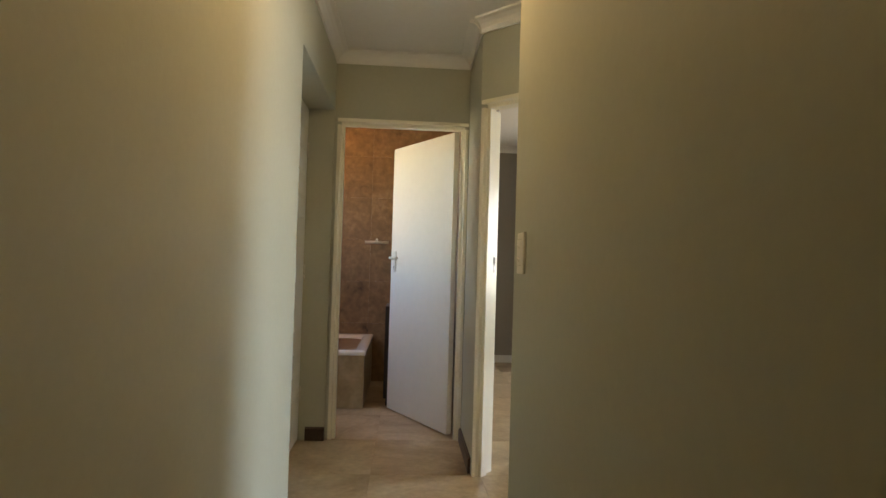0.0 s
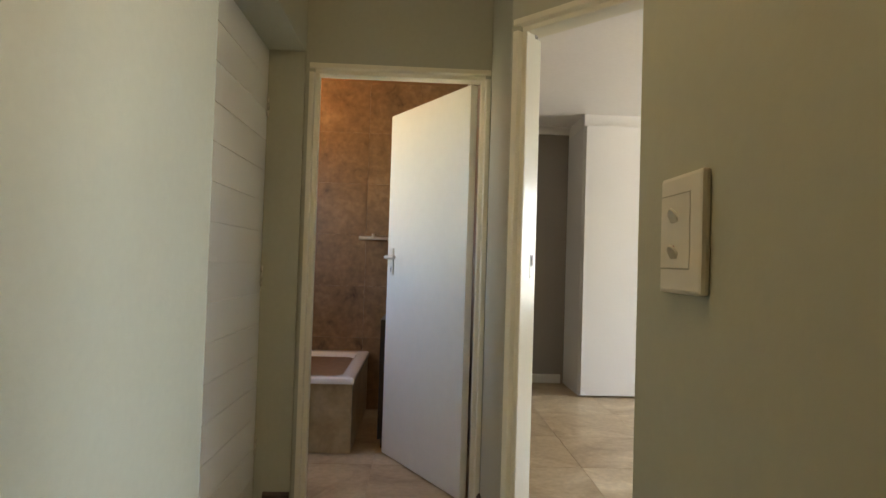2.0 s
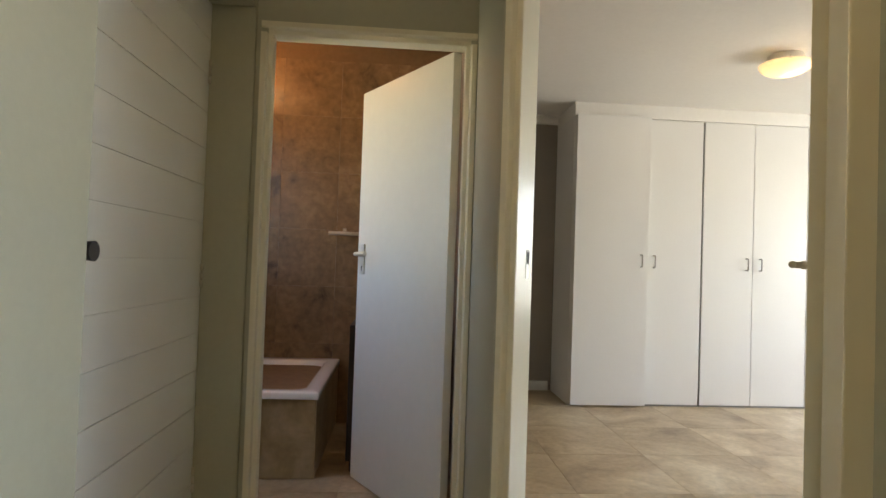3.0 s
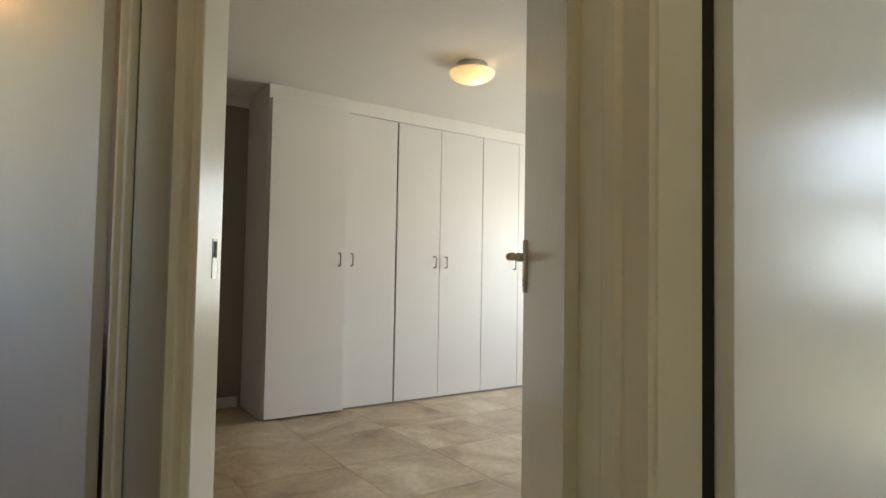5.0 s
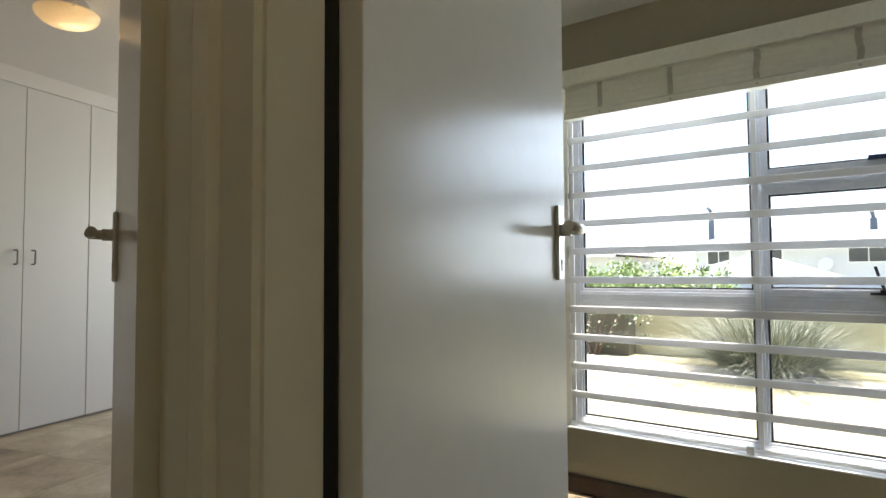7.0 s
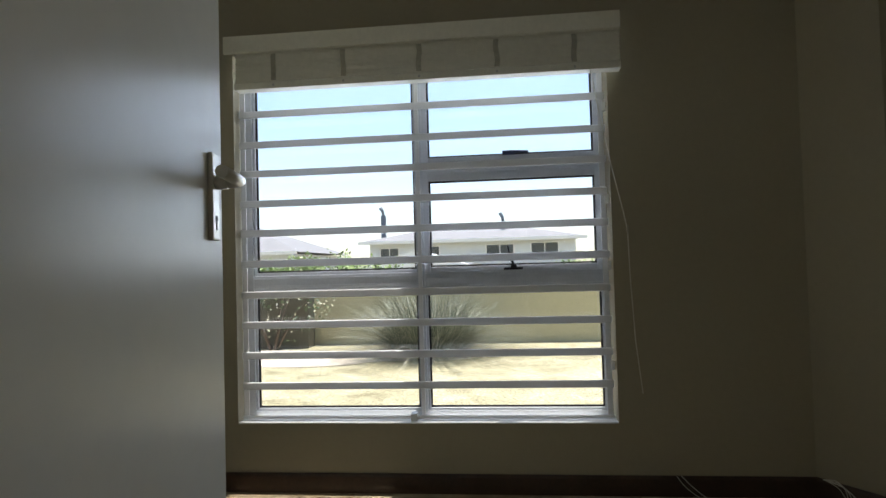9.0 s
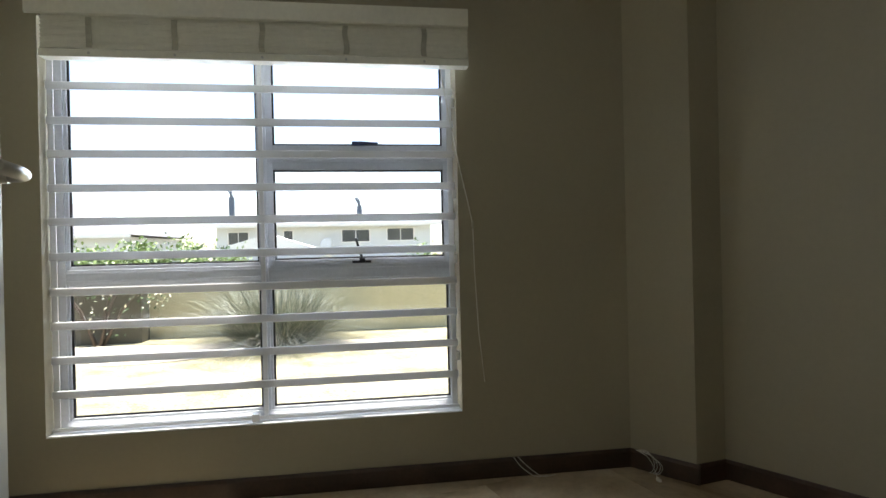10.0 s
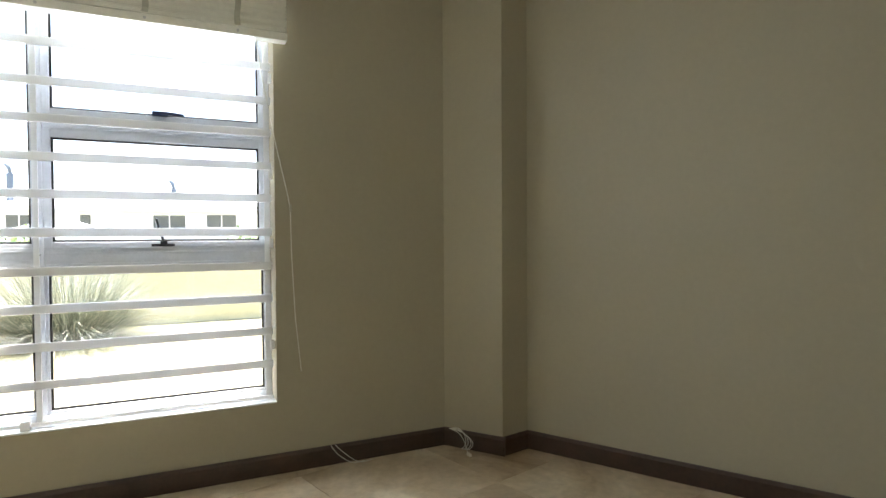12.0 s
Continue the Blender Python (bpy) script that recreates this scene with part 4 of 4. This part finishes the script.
def leafy(name, label, at, sx, sy, sz, n, size, mats, category="shrub"):
    ob = thing(name, label, category, Matrix.Translation(at) @ pose(0, 0, 0, 0, 0, math.degrees(TH)))
    bm = bmesh.new()
    for k in range(5):
        a = k * 1.3
        tube(bm, [(0.05 * math.cos(a), 0.05 * math.sin(a), 0), (sx * 0.3 * math.cos(a), sy * 0.3 * math.sin(a), sz * 0.5), (sx * 0.7 * math.cos(a), sy * 0.6 * math.sin(a), sz * 0.95)], 0.025, 6, 0.006)
    part("stems", bm, BARK, ob)
    clumps = [Vector((rng.uniform(-sx, sx), rng.uniform(-sy, sy), sz * rng.uniform(0.25, 0.95))) for _ in range(26)]
    for nm, mat, share in mats:
        bm = bmesh.new()
        for _ in range(int(n * share)):
            c = rng.choice(clumps) + Vector((rng.gauss(0, sx * 0.13), rng.gauss(0, sy * 0.2), rng.gauss(0, sz * 0.12)))
            c.z = max(0.05, c.z)
            d = Vector((rng.gauss(0, 1), rng.gauss(0, 1), rng.gauss(0.3, 0.8))).normalized()
            s = d.orthogonal().normalized() * size * rng.uniform(0.2, 0.35)
            l = d * size * rng.uniform(0.6, 1.2)
            bm.faces.new([bm.verts.new(c), bm.verts.new(c + l * 0.5 + s), bm.verts.new(c + l), bm.verts.new(c + l * 0.5 - s)])
        tagged(part(nm, bm, mat, ob), kind="stuff")
    return ob


leafy("creeper", "flowering creeper with cream blossoms against the dark wall", out(-6.05, 8.12, GZ), 0.95, 0.06, 0.92, 300, 0.055, [("leaves", DEEPGREEN, 0.68), ("flowers", PETAL, 0.32)])
for u, v, sx, sz, n in ((-9.2, 12.0, 1.5, 1.48, 2900), (-7.3, 12.5, 1.2, 1.3, 2300), (-5.7, 13.0, 0.7, 1.12, 1000), (-12.1, 11.5, 1.6, 1.8, 2000)):
    leafy("garden_shrub", "bright green leafy garden shrub behind the wall", out(u, v, GZ), sx, 0.8, sz, 3 * n, 0.10, [("leaves", GREEN, 0.78), ("dark_leaves", DEEPGREEN, 0.22)])


def palm(at, h, n, size, label):
    ob = thing("palm", label, "palm", Matrix.Translation(at))
    bm = bmesh.new()
    tube(bm, [(0, 0, 0), (0.05, 0, h * 0.5), (0.02, 0.03, h)], 0.09, 8, 0.06)
    part("trunk", bm, BARK, ob)
    bm = bmesh.new()
    for _ in range(n):
        a = rng.uniform(0, 6.283)
        d = Vector((math.cos(a), math.sin(a), rng.uniform(-0.2, 1.2))).normalized()
        s = d.orthogonal().normalized() * 0.03
        c = Vector((0.02, 0.03, h))
        bm.faces.new([bm.verts.new(c - s), bm.verts.new(c + s), bm.verts.new(c + d * size * 0.6 + s * 0.7), bm.verts.new(c + d * size), bm.verts.new(c + d * size * 0.6 - s * 0.7)])
    tagged(part("crown", bm, DEEPGREEN, ob), kind="stuff")
    return ob


palm(out(-7.0, 16.5, GZ), 1.25, 36, 0.38, "small spiky garden palm")
palm(out(-6.5, 17.5, GZ), 1.2, 36, 0.32, "small spiky garden palm")

# neighbouring houses
def house(name, u0, u1, v0, v1, eave, ridge, windows, label, over=0.7):
    ob = thing(name, label, "house", MO)
    part("wall", boxes((u0, u1, v0, v1, GZ, eave)), HOUSEWALL, ob)
    bm = bmesh.new()
    a, b, c, d = (u0 - over, v0 - over), (u1 + over, v0 - over), (u1 + over, v1 + over), (u0 - over, v1 + over)
    run = (v1 - v0) / 2 + over
    lo = [bm.verts.new((*p, eave + 0.1)) for p in (a, b, c, d)]
    r0, r1 = bm.verts.new((u0 - over + run, (v0 + v1) / 2, ridge)), bm.verts.new((u1 + over - run, (v0 + v1) / 2, ridge))
    for f in ((lo[0], lo[1], r1, r0), (lo[1], lo[2], r1), (lo[2], lo[3], r0, r1), (lo[3], lo[0], r0), (lo[3], lo[2], lo[1], lo[0])):
        bm.faces.new(f)
    roof = part("roof", bm, ROOF, ob, "pale hipped roof")
    part("fascia", boxes((u0 - over, u1 + over, v0 - over - 0.03, v0 - over, eave - 0.08, eave + 0.14)), FASCIA, roof)
    for x0, x1, z0, z1, panes in windows:
        w = part("window", boxes((x0, x1, v0 - 0.03, v0 - 0.002, z0, z1)), FASCIA, ob, "dark-glazed window")
        step = (x1 - x0 - 0.1) / panes
        for k in range(panes):
            part("pane", boxes((x0 + 0.08 + k * step, x0 + 0.02 + (k + 1) * step, v0 - 0.05, v0 - 0.031, z0 + 0.08, z1 - 0.08)), FARGLASS, w)
    return ob


DH = 40.0
def hu(x):
    return -1.46 + (x - 784) / 1024 * DH


nh = house("neighbour_house", hu(518), hu(885), DH, DH + 9, 2.75, 4.1,
           [(hu(536), hu(572), 1.50, 2.45, 2), (hu(628), hu(646), 0.9, 2.5, 1), (hu(727), hu(778), 1.55, 2.5, 2), (hu(806), hu(856), 1.6, 2.55, 2)], "white single-storey house with a pale hipped roof")
bm = bmesh.new()
tube(bm, [(hu(702), DH - 0.02, 1.25), (hu(702), DH - 0.35, 1.4)], 0.03, 6)
dish = thing("satellite_dish", "white satellite dish on the house wall", "satellite dish", MO)
part("arm", bm, FASCIA, dish)
bm = bmesh.new()
tube(bm, [(hu(702), DH - 0.33, 1.45), (hu(702) - 0.05, DH - 0.45, 1.5)], 0.30, 20, 0.42)
part("reflector", bm, FASCIA, dish)
leafy("garden_shrub", "pale green hedge shrub beyond the wall", out(1.3, 24, GZ), 1.7, 0.8, 1.35, 900, 0.22, [("leaves", GREEN, 0.7), ("dark_leaves", DEEPGREEN, 0.3)])
house("far_house", -34.8, -16.9, 38, 50, 2.2, 4.9, [], "far house with a wide pale tiled roof")
carport = thing("carport", "low white gabled carport roof on posts beyond the garden", "carport", MO)
part("roof", prism(bmesh.new(), [(-3.1, 0.0), (3.1, 0.0), (3.1, 0.06), (0.15, 1.0), (-3.1, 0.06)], Vector((0, 3, 0)), Vector((-6.8, 27, 0.86))), FASCIA, carport)
for u in (-9.6, -4.0):
    for v in (27.2, 29.8):
        part("post", boxes((u - 0.05, u + 0.05, v - 0.05, v + 0.05, GZ, 0.87), bevel=0.004), FASCIA, carport)
for x, z0, z1 in ((532, 2.9, 4.95), (760, 3.85, 4.25)):
    ob = thing("chimney_flue", "dark flue pipe with a spinning cowl on the roof", "flue", MO)
    u = hu(x)
    bm = bmesh.new()
    box(bm, u - 0.18, u + 0.18, DH + 2.2, DH + 2.5, z0 - 0.8, z1, bevel=0.02)
    part("flue", bm, POT, ob)
    bm = bmesh.new()
    tube(bm, [(u, DH + 2.35, z1), (u - 0.05, DH + 2.35, z1 + 0.3), (u - 0.22, DH + 2.35, z1 + 0.6)], 0.10, 8, 0.14)
    part("cowl", bm, POT, ob)

# ---- floor tiles ----
TILE = 0.6
tile_mesh = mesh_of("tile", boxes((0.001, TILE - 0.001, 0.001, TILE - 0.001, -0.0035, 0.0), bevel=0.0006), TRAV)


def inside_any(p):
    def inp(poly):
        c = False
        for i in range(len(poly)):
            a, b = poly[i], poly[i - 1]
            if (a[1] > p[1]) != (b[1] > p[1]) and p[0] < (b[0] - a[0]) * (p[1] - a[1]) / (b[1] - a[1]) + a[0]:
                c = not c
        return c
    return any(inp(poly) for poly in (HALL, ROOM1, ROOM2, BATH))


for i in range(-5, 9):
    for j in range(-14, 4):
        x, y = 1.04 + i * TILE, 5.615 + j * TILE
        if any(inside_any((x + TILE * a, y + TILE * b)) for a in (0.02, 0.35, 0.65, 0.98) for b in (0.02, 0.35, 0.65, 0.98)):
            own = tile_mesh
            far = max((Vector((x + a, y + b, 0))).dot(NN) for a in (0, TILE) for b in (0, TILE))
            if far > 2.50 and y < 3.4:
                bm = bmesh.new()
                bm.from_mesh(tile_mesh)
                bmesh.ops.bisect_plane(bm, geom=bm.verts[:] + bm.edges[:] + bm.faces[:], plane_co=NN * (2.50 - Vector((x, y, 0)).dot(NN)), plane_no=NN, clear_outer=True)
                own = mesh_of("tile", bm, TRAV)
            t_ob = new("tile", own)
            t_ob.parent = floor
            t_ob.location = (x, y, 0.0)

# bathroom back wall tiles
BT = 0.40
wall_tile = mesh_of("tile", boxes((0.0005, BT - 0.0005, -0.012, 0.0, 0.0005, BT - 0.0005), bevel=0.0005), BATHTILE)
for i in range(5):
    for j in range(7):
        t_ob = new("tile", wall_tile)
        t_ob.parent = bath_back
        t_ob.location = (i * BT, 0.0, j * BT - 0.25)
